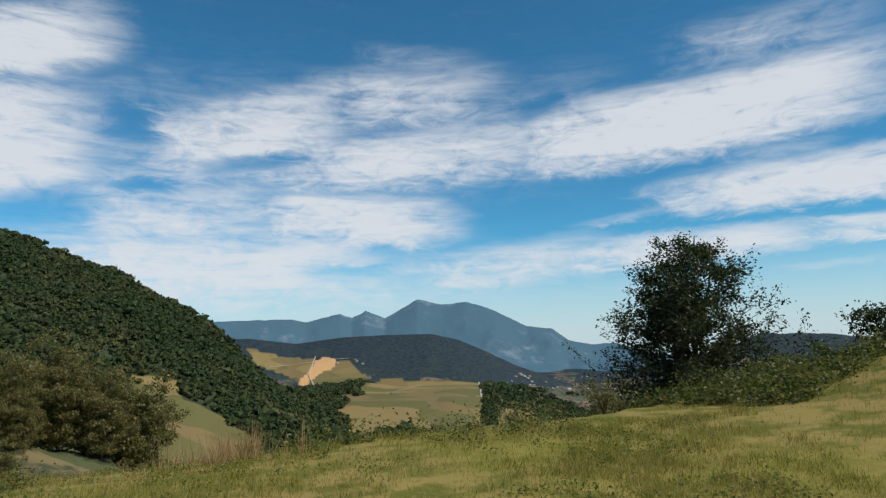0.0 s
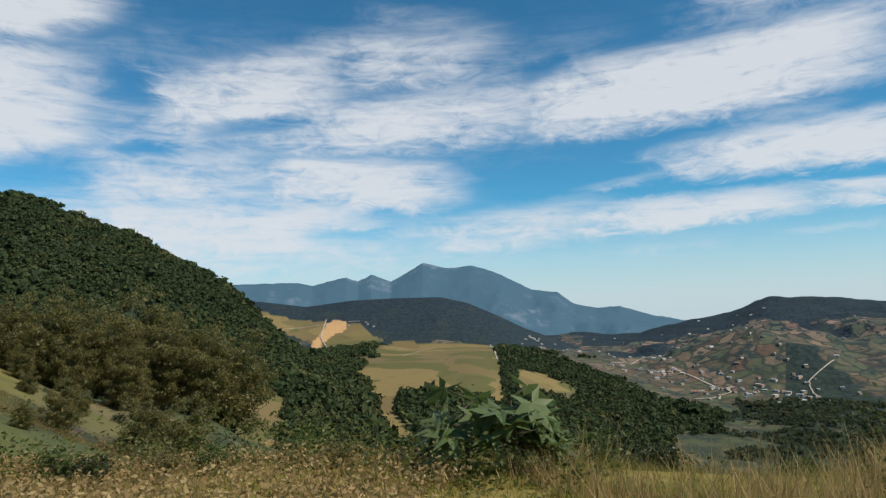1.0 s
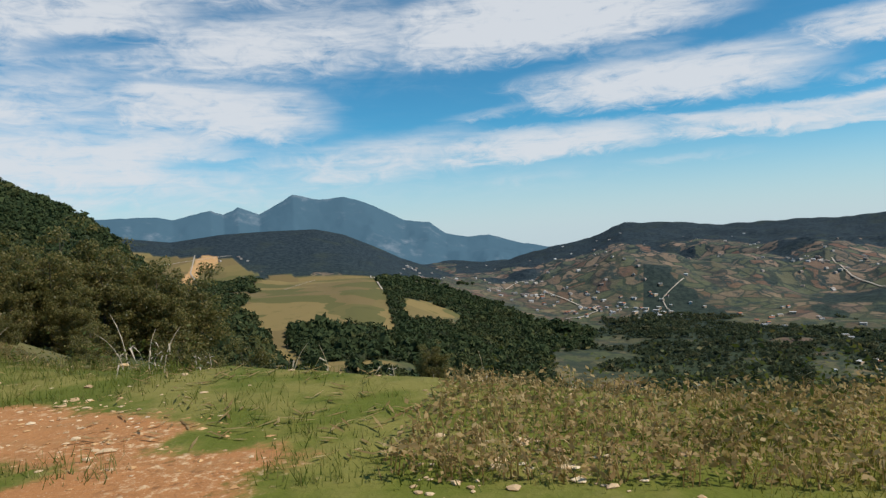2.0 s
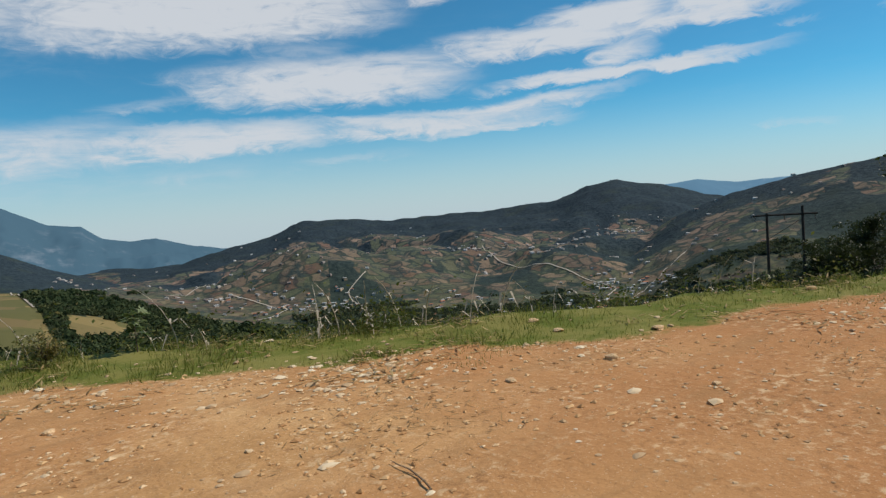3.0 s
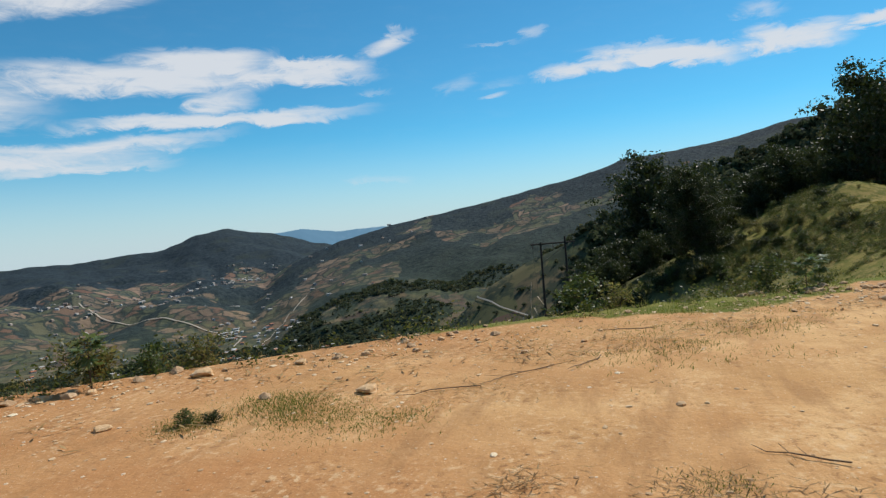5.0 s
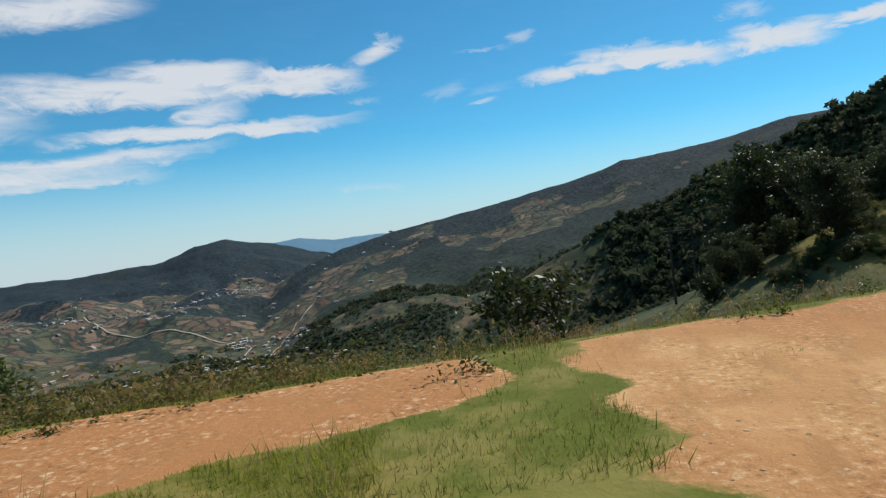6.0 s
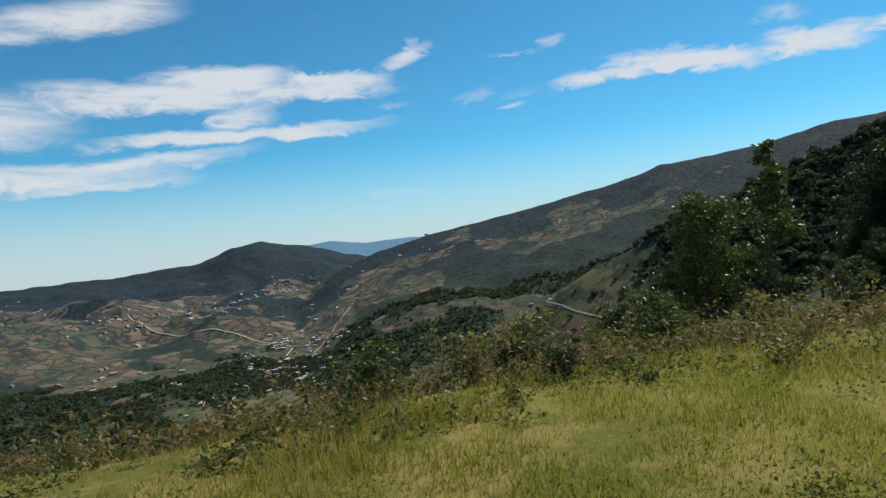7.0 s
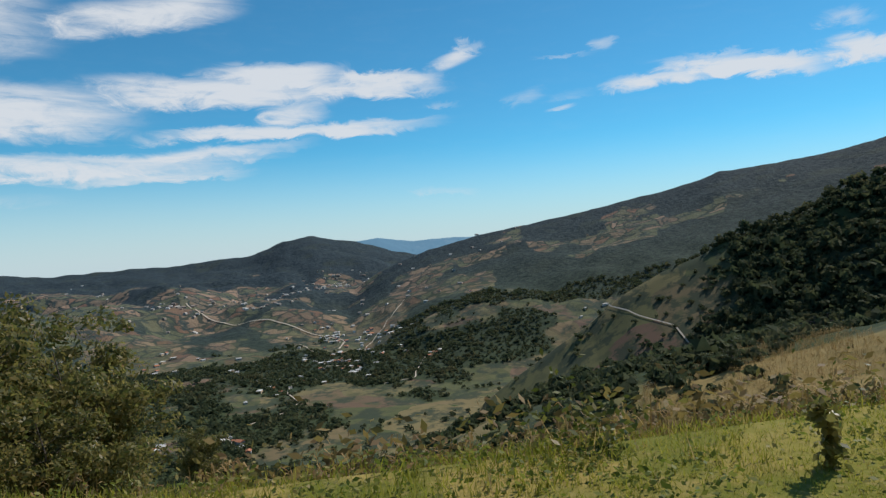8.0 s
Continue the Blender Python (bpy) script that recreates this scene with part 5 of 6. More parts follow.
# low weeds along the brink
for name, t0, t1, n, lo, hi, size in (("brink_weeds", 5.9, 8.0, 700, -1.4, 5.0, 0.2), ("field_weeds", 0.5, 2.0, 420, -2.0, 3.0, 0.3), ("layby_weeds", 2.0, 5.9, 420, -0.6, 2.5, 0.22), ("meadow_weeds", 0.0, 0.7, 260, -3.0, 3.0, 0.2)):
    x, y = beside_lane(n * 6, t0, t1, 5, 18, rng)
    d = from_brink(x, y)
    ok = (d > lo) & (d < hi) & (fbm(x, y, 2.0, 65, 2) > -0.15)
    x, y = x[ok][:n], y[ok][:n]
    m_ = len(x)
    s = size * rng.uniform(0.5, 1.8, m_)
    per = 46
    pos = np.stack([x, y, land(x, y)], -1).repeat(per, 0) + rng.normal(0, 0.55, (m_ * per, 3)) * s.repeat(per)[:, None]
    pos[:, 2] = land(pos[:, 0], pos[:, 1]) + np.abs(rng.normal(0, 1, m_ * per)) * s.repeat(per) * 0.9
    v, f = leaf_quads(pos, 0.075, rng, 0.0, 0.5)
    tagged(new(name, mesh_of(name, v, f, M_WEED)), "low leafy weeds, half dried, along the brink", "weeds", kind="stuff")


rng = np.random.default_rng(630)
M_RUSTWEED = foliage("rusty_weeds", (0.17, 0.105, 0.045), (0.27, 0.175, 0.07), (0.20, 0.19, 0.05), 0.6, True, 0.45, 0.5, 0.3)
x, y = rng.uniform((-118, 76), (-62, 122), (26000, 2)).T
d = from_brink(x, y)
ok = (d > 0.4) & (d < np.interp(y, (87, 93), (34, 4.5))) & (fbm(x, y, 5.0, 67, 3) > -0.4) & (rng.uniform(0, 1, len(x)) < np.clip(1.3 - d / 30, 0.3, 1)) & (bare_earth(x, y)[0] < 0.3)
x, y = x[ok], y[ok]
m_, per = len(x), 16
s = rng.uniform(0.12, 0.34, m_)
pos = np.stack([x, y, 0 * x], -1).repeat(per, 0) + rng.normal(0, 0.6, (m_ * per, 3)) * s.repeat(per)[:, None]
pos[:, 2] = land(pos[:, 0], pos[:, 1]) + np.abs(rng.normal(0, 1, m_ * per)) * s.repeat(per)
v, f = leaf_quads(pos, 0.13, rng, 0.0, 0.45)
tagged(new("rusty_weeds", mesh_of("rusty_weeds", v, f, M_RUSTWEED)), "rust-brown withered ferns and weeds on the slope", "weeds", kind="stuff")
x1, y1 = beside_lane(5200, 6.1, 8.6, 3.2, 12, rng)
x2, y2 = beside_lane(3600, -0.3, 0.9, 4.0, 16, rng)
x, y = np.concatenate([x1, x2]), np.concatenate([y1, y2])
ok = (bare_earth(x, y)[0] < 0.3) & (from_brink(x, y) < 0.5) & (fbm(x, y, 1.3, 68, 3) > 0.02)
x, y = x[ok], y[ok]
m_, per = len(x), 14
pos = np.stack([x, y, 0 * x], -1).repeat(per, 0) + rng.normal(0, 0.10, (m_ * per, 3))
pos[:, 2] = land(pos[:, 0], pos[:, 1]) + rng.uniform(0.01, 0.11, m_ * per)
v, f = leaf_quads(pos, 0.055, rng, 0.0, 0.55)
tagged(new("clover_tufts", mesh_of("clover_tufts", v, f, M_VERGE)), "small leafy green weeds in the short meadow", "weeds", kind="stuff")

rng = np.random.default_rng(640)
x, y = rng.uniform((-18, 3.0), (36, 36), (6400, 2)).T
ok = ((y > 15.5) | (x > 15)) & ((x > -4) | (from_brink(x, y) > 2.5)) & (fbm(x, y, 5, 66, 3) > -0.25) & (from_brink(x, y) > -4.5)
x, y = x[ok], y[ok]
m_, per = len(x), 80
s = np.where(x > 0.72 * y, 0.48, 0.30) * rng.uniform(0.5, 1.5, m_)
pos = np.stack([x, y, 0 * x], -1).repeat(per, 0) + rng.normal(0, 0.7, (m_ * per, 3)) * s.repeat(per)[:, None]
pos[:, 2] = land(pos[:, 0], pos[:, 1]) + np.abs(rng.normal(0, 1, m_ * per)) * s.repeat(per) * 0.8
v, f = leaf_quads(pos, 0.13, rng, 0.0, 0.5)
tagged(new("mound_scrub", mesh_of("mound_scrub", v, f, M_WEED)), "brownish low scrub over the flank of the mound", "scrub", kind="stuff")


# ---- dead stalks, stones, sticks ----
def dead_stalk(seed, h):
    rng = np.random.default_rng(seed)
    root = thing("dead_stalk", 0, 0, 0, "pale dead maize stalk leaning on the brink", "stalk", "dead stalks along the brink")
    bm = bmesh.new()
    bend = rng.normal(0, 0.22, 2) * h
    pts = [(bend[0] * t ** 2, bend[1] * t ** 2, h * t - 0.05 - 0.25 * h * max(t - 0.7, 0)) for t in np.linspace(0, 1, 6)]
    tube(bm, pts, [0.014, 0.013, 0.011, 0.010, 0.008, 0.004], 5)
    part("stem", bm, M_STALK, root)
    for k in range(4):
        bm = bmesh.new()
        i = rng.integers(1, 5)
        p, g, L = Vector(pts[i]), rng.uniform(0, 6.28), h * rng.uniform(0.2, 0.4)
        o, s = Vector((math.cos(g), math.sin(g), 0)), Vector((-math.sin(g), math.cos(g), 0)) * 0.022
        a = [bm.verts.new(q) for q in (p - s * 0.3, p + s * 0.3, p + o * L * 0.5 + s + Vector((0, 0, L * 0.2)), p + o * L * 0.5 - s + Vector((0, 0, L * 0.2)), p + o * L - Vector((0, 0, L * 0.5)))]
        bm.faces.new(a[:4])
        bm.faces.new((a[3], a[2], a[4]))
        part("dry_leaf", bm, M_STALK, root)
    return root


kinds = [dead_stalk(5 + k, h) for k, h in enumerate((1.15, 0.8, 0.6, 1.35))]
rng = np.random.default_rng(77)
spots = [(-63.4, 29.7), (-63.2, 29.3), (-63.9, 29.9), (-61.9, 28.9), (-49.3, 23.6), (-48.0, 22.6), (-46.9, 22.3), (-52.2, 24.4), (-58.2, 27.0), (-57.2, 26.8), (-55.6, 26.2), (-68.3, 32.6), (-78.9, 48.3), (-84.6, 56.8),
         (-47.6, 22.0), (-46.2, 21.6), (-48.6, 22.9), (-45.0, 20.8), (-60.2, 28.2), (-66.4, 31.6), (-64.4, 30.0), (-71.4, 35.8), (-50.6, 23.4)]
for k, (x, y) in enumerate(spots):
    if k < 4:
        stand(kinds[k], x, y, rng.uniform(0, 360))
    else:
        again(kinds[k % 4], x, y, rng.uniform(0, 360), rng.uniform(0.7, 1.1))

rng = np.random.default_rng(79)
n_st = 0
while n_st < 34:
    t = rng.uniform(2.2, 3.9)
    x, y = beside_lane(1, t, t + 0.01, 7, 14, rng)
    d = from_brink(x, y)[0]
    if -1.0 < d < 0.6:
        again(kinds[n_st % 4], x[0], y[0], rng.uniform(0, 360), rng.uniform(0.45, 0.85))
        n_st += 1


def litter(name, x, y, longest, mat, label, rng, half=0.016):
    """Dry stems and leaves lying flat on the earth."""
    m_ = len(x)
    pos = np.stack([x, y, land(x, y) + rng.uniform(0.01, 0.05, m_)], -1)
    g = rng.uniform(0, 6.28, m_)
    o, s = np.stack([np.cos(g), np.sin(g), rng.uniform(-0.05, 0.2, m_)], -1), np.stack([-np.sin(g), np.cos(g), rng.uniform(-0.12, 0.12, m_)], -1)
    L = rng.uniform(0.06, longest, (m_, 1))
    v = np.stack([pos, pos + o * L * 0.5 + s * half, pos + o * L, pos + o * L * 0.5 - s * half], 1).reshape(-1, 3)
    tagged(new(name, mesh_of(name, v, np.arange(4 * m_).reshape(m_, 4), mat)), label, "litter", kind="stuff")


x, y = beside_lane(16000, 2.0, 5.6, 5, 14, rng)
d = from_brink(x, y)
ok = (d > -3.8) & (d < 0.6) & (fbm(x, y, 1.1, 97, 2) > 0.0)
litter("verge_litter", x[ok], y[ok], 0.38, M_STRAW, "pale dry stems and leaves strewn along the verge", rng)
heaps = np.vstack([rng.normal((cx, cy), sp, (n, 2)) for cx, cy, sp, n in ((-86.9, 47.2, 0.16, 90), (-86.9, 45.9, 0.2, 120), (-87.1, 45.2, 0.3, 90), (-82.6, 47.6, 0.4, 160), (-81.8, 46.2, 0.45, 200), (-84.2, 48.2, 0.35, 110),
                                                                         (-80.4, 44.8, 0.5, 160), (-74.6, 35.2, 0.5, 160), (-72.2, 32.6, 0.4, 120), (-66.2, 25.6, 0.5, 140), (-62.2, 23.2, 0.6, 150))])
litter("swept_litter", heaps[:, 0], heaps[:, 1], 0.2, M_MAIZE, "brown dry stems gathered in loose heaps on the earth", rng, 0.006)

M_STONE = simple("pale_stone", (0.58, 0.37, 0.19), (0.74, 0.51, 0.29), 7, 0.9, 0.02)
M_ROCK = simple("brown_rock", (0.42, 0.26, 0.14), (0.60, 0.42, 0.26), 6, 0.95, 0.03)


def stone(seed, flat, mat, label):
    rng = random.Random(seed)
    bm = bmesh.new()
    bmesh.ops.create_icosphere(bm, subdivisions=2, radius=0.5)
    cuts = [(Vector((rng.gauss(0, 1), rng.gauss(0, 1), rng.gauss(0, 1))).normalized(), rng.uniform(0.26, 0.4)) for _ in range(9)]
    for v in bm.verts:
        for n_, k in cuts:
            over = v.co.dot(n_) - k
            if over > 0:
                v.co -= n_ * over
        v.co += Vector((rng.gauss(0, 1), rng.gauss(0, 1), rng.gauss(0, 1))) * 0.012
        v.co.z *= flat
    me = bpy.data.meshes.new("stone")
    bm.to_mesh(me)
    bm.free()
    me.materials.append(mat)
    return tagged(new("stone", me), label, "stone", "stones on the bare earth")


pale = [stone(k, f, M_STONE, "pale angular stone lying on bare earth") for k, f in ((1, 0.5), (2, 0.36), (3, 0.42))]
brown = [stone(k + 10, f, M_ROCK, "brown clod of earth and rock") for k, f in ((1, 0.5), (2, 0.6), (3, 0.42))]
used = set()


def put_stone(ob, x, y, size, turn):
    if ob.name not in used:
        used.add(ob.name)
        c = ob
    else:
        c = copy_thing(ob, Matrix())
    c.matrix_basis = pose(x, y, up(x, y) + size * 0.08, 0, 0, turn) @ Matrix.Diagonal((size, size, size, 1))


for x, y, s, k in ((-63.6, 25.4, 0.27, 0), (-64.9, 25.7, 0.2, 2), (-69.3, 26.0, 0.3, 0), (-83.3, 52.6, 0.62, 1), (-84.3, 49.5, 0.5, 1), (-82.3, 42.0, 0.16, 2), (-53.2, 17.9, 0.5, 1), (-52.6, 18.2, 0.4, 2),
                   (-58.6, 22.6, 0.3, 1), (-59.4, 23.3, 0.25, 0), (-57.6, 23.6, 0.4, 1), (-55.9, 22.5, 0.35, 1)):
    put_stone(pale[k], x, y, s * 0.7, 40 * s * 9)
put_stone(brown[0], -78.4, 42.0, 0.32, 20)
rng = np.random.default_rng(500)
for k in range(215):
    i = rng.integers(0, 3)
    t = rng.choice((rng.uniform(2.15, 3.4), rng.uniform(4.6, 5.5)))
    x, y = beside_lane(1, t, t + 0.01, 5.0, 12.5, rng)
    d = from_brink(x, y)[0]
    if d > 0.3 or d < -8 or (d < -4.5 and k % 3) or (t > 3.6 and d < -3.2):
        continue
    put_stone((pale if rng.uniform() < 0.5 else brown)[i], x[0], y[0], 0.05 + 0.2 * rng.uniform() ** 2.2 * (1.0 if d > -3.5 else 0.5), rng.uniform(0, 360))
for k in range(80):
    # spill of rocks by the bend
    t = rng.uniform(0, 1)
    x, y = -76.0 - 1.6 * t + rng.normal(0, 0.45), 39.6 + 4.2 * t + rng.normal(0, 0.45)
    put_stone((brown if rng.uniform() < 0.8 else pale)[rng.integers(0, 3)], x, y, rng.uniform(0.06, 0.24), rng.uniform(0, 360))
for k in range(50):
    # stony lip of the lay-by
    t = rng.uniform(0, 1)
    x, y = -80.5 - 9.0 * t + rng.normal(0, 0.25), 48.6 + 12.5 * t + rng.normal(0, 0.3)
    put_stone((brown if rng.uniform() < 0.6 else pale)[rng.integers(0, 3)], x, y, rng.uniform(0.08, 0.28), rng.uniform(0, 360))
x, y = beside_lane(16000, 1.95, 6.0, 2.2, 14, rng)
ok = (bare_earth(x, y)[0] > 0.5) & (from_brink(x, y) < 1) & (fbm(x, y, 2.6, 81, 3) + rng.uniform(-0.4, 0.3, len(x)) > -0.1)
x, y = x[ok], y[ok]
s = np.minimum(np.exp(rng.normal(-4.2, 0.5, len(x))), 0.028)
v, f = blobs(np.stack([x, y, land(x, y) + s * 0.08], -1), np.stack([s, s, s * 0.28], -1), rng, 0.25)
M_PEBBLE = foliage("pebbles", (0.40, 0.24, 0.12), (0.58, 0.40, 0.23), (0.74, 0.62, 0.46), 0.9, True, 0.0)
tagged(new("pebbles", mesh_of("pebbles", v, f, M_PEBBLE)), "small stones and clods strewn over the earth", "gravel", kind="stuff")

x, y = beside_lane(7000, 2.0, 3.3, 4.0, 13, rng)
ok = (bare_earth(x, y)[0] > 0.4) & (from_brink(x, y) < 0.5) & (fbm(x, y, 1.7, 83, 3) + 0.12 * from_brink(x, y) + rng.uniform(-0.3, 0.3, len(x)) > -0.75)
x, y = x[ok], y[ok]
s = np.minimum(np.exp(rng.normal(-4.0, 0.45, len(x))), 0.04)
v, f = blobs(np.stack([x, y, land(x, y) + s * 0.15], -1), np.stack([s * rng.uniform(0.8, 1.6, len(x)), s, s * 0.45], -1), rng, 0.35, True)
M_CLOD = foliage("clods", (0.42, 0.22, 0.09), (0.62, 0.38, 0.18), (0.76, 0.56, 0.34), 0.9, True, 0.0)
tagged(new("clods", mesh_of("clods", v, f, M_CLOD)), "crumbled clods and broken stone over the rough earth", "gravel", kind="stuff")

x, y = beside_lane(30000, 1.95, 5.6, 4.0, 14, rng)
d = from_brink(x, y)
e = bare_earth(x, y)[0]
near_verge = np.exp(-((d + np.interp(from_lane(x, y)[1], (2, 3, 3.6, 4.2, 4.8, 5.6), (2.6, 2.9, 3.4, 2.0, 1.0, 0.8))) / 0.9) ** 2)
ok = (d < 0.2) & (rng.uniform(0, 1, len(x)) < 0.02 + 0.6 * near_verge * (fbm(x, y, 1.4, 85, 3) > -0.15)) & (fbm(x, y, 3.5, 86, 2) > -0.35)
x, y = x[ok], y[ok]
s = np.minimum(np.exp(rng.normal(-3.75, 0.45, len(x))), 0.06)
v, f = blobs(np.stack([x, y, land(x, y) + s * 0.12], -1), np.stack([s * rng.uniform(0.9, 1.7, len(x)), s, s * rng.uniform(0.25, 0.5, len(x))], -1), rng, 0.35)
M_CHIP = foliage("stone_chips", (0.50, 0.33, 0.18), (0.66, 0.48, 0.29), (0.80, 0.68, 0.48), 0.9, True, 0.0)
tagged(new("stone_chips", mesh_of("stone_chips", v, f, M_CHIP)), "pale broken stones strewn along the verge", "gravel", kind="stuff")

M_STICK = simple("dry_wood", (0.16, 0.10, 0.06), (0.30, 0.21, 0.13), 24, 0.9)


def stick(x, y, length, turn, seed, r=0.008, label="thin dry stick lying on the earth"):
    rng = random.Random(seed)
    root = thing("stick", x, y, up(x, y), label, "stick", "", turn)
    bm = bmesh.new()
    pts = [((t - 0.5) * length, rng.gauss(0, 0.04) * length, 0.012 + 0.02 * rng.random()) for t in (0, 0.2, 0.4, 0.6, 0.8, 1)]
    tube(bm, pts, [r, r, r * 0.9, r * 0.8, r * 0.6, r * 0.3], 5)
    part("stem", bm, M_STICK, root)
    for k in range(2):
        bm = bmesh.new()
        p = Vector(pts[2 + k])
        tube(bm, [p, p + Vector((0.15 * length, rng.choice((-1, 1)) * 0.12 * length, 0.03))], [r * 0.5, r * 0.2], 4)
        part("twig", bm, M_STICK, root)


for k, (x, y, L, t) in enumerate(((-74.2, 32.3, 1.0, 30), (-72.6, 30.6, 0.8, 10), (-83.6, 47.8, 1.3, 140), (-84.3, 48.6, 1.0, 120), (-83.0, 47.0, 0.9, 150), (-60.4, 20.6, 0.9, 200), (-57.6, 19.2, 0.8, 170),
                                  (-80.6, 46.5, 0.9, 95), (-86.2, 45.2, 0.7, 60), (-67.0, 24.6, 0.6, 80), (-101.6, 78.6, 1.2, 50), (-99.4, 78.0, 0.9, 20), (-64.0, 22.2, 0.7, 140))):
    stick(x, y, L, t, 40 + k)


# ---- poles, sign, fence posts ----
M_POLE = simple("weathered_pole", (0.16, 0.13, 0.105), (0.27, 0.23, 0.19), 9, 0.9, 0.01)
M_TARRED = simple("tarred_pole", (0.035, 0.03, 0.027), (0.08, 0.068, 0.058), 9, 0.9, 0.01)
# steel darker than galvanising: the sign post's backlit shade is in the colour
M_STEEL = simple("galvanised_steel", (0.07, 0.072, 0.075), (0.14, 0.142, 0.145), 20, 0.5, 0, 0.6)
M_YELLOW = simple("sign_yellow", (0.80, 0.42, 0.02), (0.86, 0.48, 0.03), 8, 0.5)
M_BLACK = simple("sign_black", (0.012, 0.012, 0.012), (0.03, 0.03, 0.03), 8, 0.6)
M_GLASSY = simple("insulator_clay", (0.10, 0.06, 0.045), (0.16, 0.10, 0.08), 12, 0.3)


def round_bar(a, b, r0, r1, sides=8):
    bm = bmesh.new()
    tube(bm, [a, b], [r0, r1], sides)
    return bm


def h_frame(x, y, turn, height, low=2.0):
    root = thing("power_pole", x, y, up(x, y), "two-legged wooden power pole with a crossarm below the bend", "power pole", "power poles in the valley", turn)
    for sx, h in ((-2.2, height - 0.3), (2.2, height + 0.5)):
        part("pole", round_bar((sx, 0, -1), (sx, 0, h), 0.24, 0.17), M_TARRED, root)
    part("crossarm", round_bar((-4.0, 0, height - low), (4.0, 0, height - low), 0.15, 0.15, 6), M_TARRED, root)
    part("brace", round_bar((-2.2, 0, height - low - 3.4), (2.2, 0, height - low - 0.6), 0.04, 0.04, 5), M_POLE, root)
    for sx in (-3.7, 0.0, 3.7):
        bm = bmesh.new()
        for k in range(5):
            tube(bm, [(sx, 0, height - low - 0.12 - 0.14 * k), (sx, 0, height - low - 0.22 - 0.14 * k)], [0.10, 0.06], 8)
        part("insulator", bm, M_GLASSY, root, "brown stacked insulator")
    return root


H1, H2 = (24.0, 60.0), (128.0, 74.0)
HIGH = -2.3 - up(*H1)
frame_a = h_frame(*H1, -70, HIGH, 0.6)
frame_b = h_frame(*H2, -70, 9.5)
wires = bpy.data.curves.new("power_line", "CURVE")
wires.dimensions, wires.bevel_depth, wires.bevel_resolution = "3D", 0.012, 1
top_a, top_b = up(*H1) + HIGH - 1.4, up(*H2) + 9.5 - 2.9
for off in (-3.7, 0.0, 3.7):
    sp = wires.splines.new("POLY")
    sp.points.add(16)
    for k in range(17):
        t = k / 16
        ax, ay = H1[0] + off * math.cos(radians(-70)), H1[1] + off * math.sin(radians(-70))
        bx, by = H2[0] + off * math.cos(radians(-70)), H2[1] + off * math.sin(radians(-70))
        sp.points[k].co = (ax + (bx - ax) * t, ay + (by - ay) * t, top_a + (top_b - top_a) * t - 5.0 * 4 * t * (1 - t) * 0.4, 1)
wires.materials.append(M_BLACK)
tagged(new("power_line", wires), "three thin dark cables between the power poles", "cable")

pole = thing("wooden_pole", -106.5, 86.2, up(-106.5, 86.2), "bare grey-brown wooden pole standing in the meadow", "pole")
pole.matrix_basis = pose(-106.2, 86.15, up(-106.2, 86.15)) @ Matrix.Rotation(radians(6.0), 4, Vector((-0.958, -0.287, 0)))
bm = bmesh.new()
tube(bm, [(0, 0, -0.6), (0.01, 0.0, 2.5), (-0.02, 0.02, 5.5), (0, 0, 9.0)], [0.085, 0.080, 0.072, 0.06], 12)
part("shaft", bm, M_POLE, pole)
bm = bmesh.new()
tube(bm, [(0, 0, 2.2), (0, 0, 2.26)], [0.086, 0.086], 12)
part("band", bm, M_STEEL, pole, "thin metal band")

# warning sign: diamond plate on a channel post, arrow turned twice
SX, SY = -11.36, 8.30
sign = thing("road_sign", SX, SY, up(SX, SY), "yellow diamond road sign with a black winding arrow", "road sign", "", 40)
sign.matrix_basis = pose(SX, SY, up(SX, SY), 0, -4.5, 0) @ pose(0, 0, 0, 0, 0, 76)
bm = bmesh.new()
outline = [(-0.045, -0.02), (-0.045, 0.02), (-0.03, 0.02), (-0.022, -0.008), (0.022, -0.008), (0.03, 0.02), (0.045, 0.02), (0.045, -0.02)]
outline = [(a * 1.35, b * 2.4) for a, b in outline]
lo = [bm.verts.new((a, b, -0.4)) for a, b in outline]
hi = [bm.verts.new((a, b, 5.3)) for a, b in outline]
for k in range(8):
    bm.faces.new((lo[k], lo[(k + 1) % 8], hi[(k + 1) % 8], hi[k]))
bm.faces.new(hi)
part("post", bm, M_STEEL, sign, "galvanised channel post")


def plate(half, y0, y1, zc, mat, name, label, corner=0.06):
    bm = bmesh.new()
    pts = []
    for k in range(4):
        a = radians(90 * k)
        for s in (-1, 1):
            q = Vector((math.cos(a), 0, math.sin(a))) * (half - corner) + Vector((-math.sin(a), 0, math.cos(a))) * s * corner
            pts.append(q)
    front = [bm.verts.new((p.x, y0, p.z + zc)) for p in pts]
    rear = [bm.verts.new((p.x, y1, p.z + zc)) for p in pts]
    bm.faces.new(front)
    bm.faces.new(rear[::-1])
    for k in range(8):
        bm.faces.new((front[k], rear[k], rear[(k + 1) % 8], front[(k + 1) % 8]))
    bmesh.ops.recalc_face_normals(bm, faces=bm.faces[:])
    return part(name, bm, mat, sign, label)


plate(0.50, -0.056, -0.050, 4.95, M_BLACK, "border", "thin black border")
plate(0.485, -0.062, -0.057, 4.95, M_YELLOW, "panel", "yellow panel")
bm = bmesh.new()
zig = [(-0.14, -0.26), (-0.14, -0.02), (0.12, -0.02), (0.12, 0.16)]
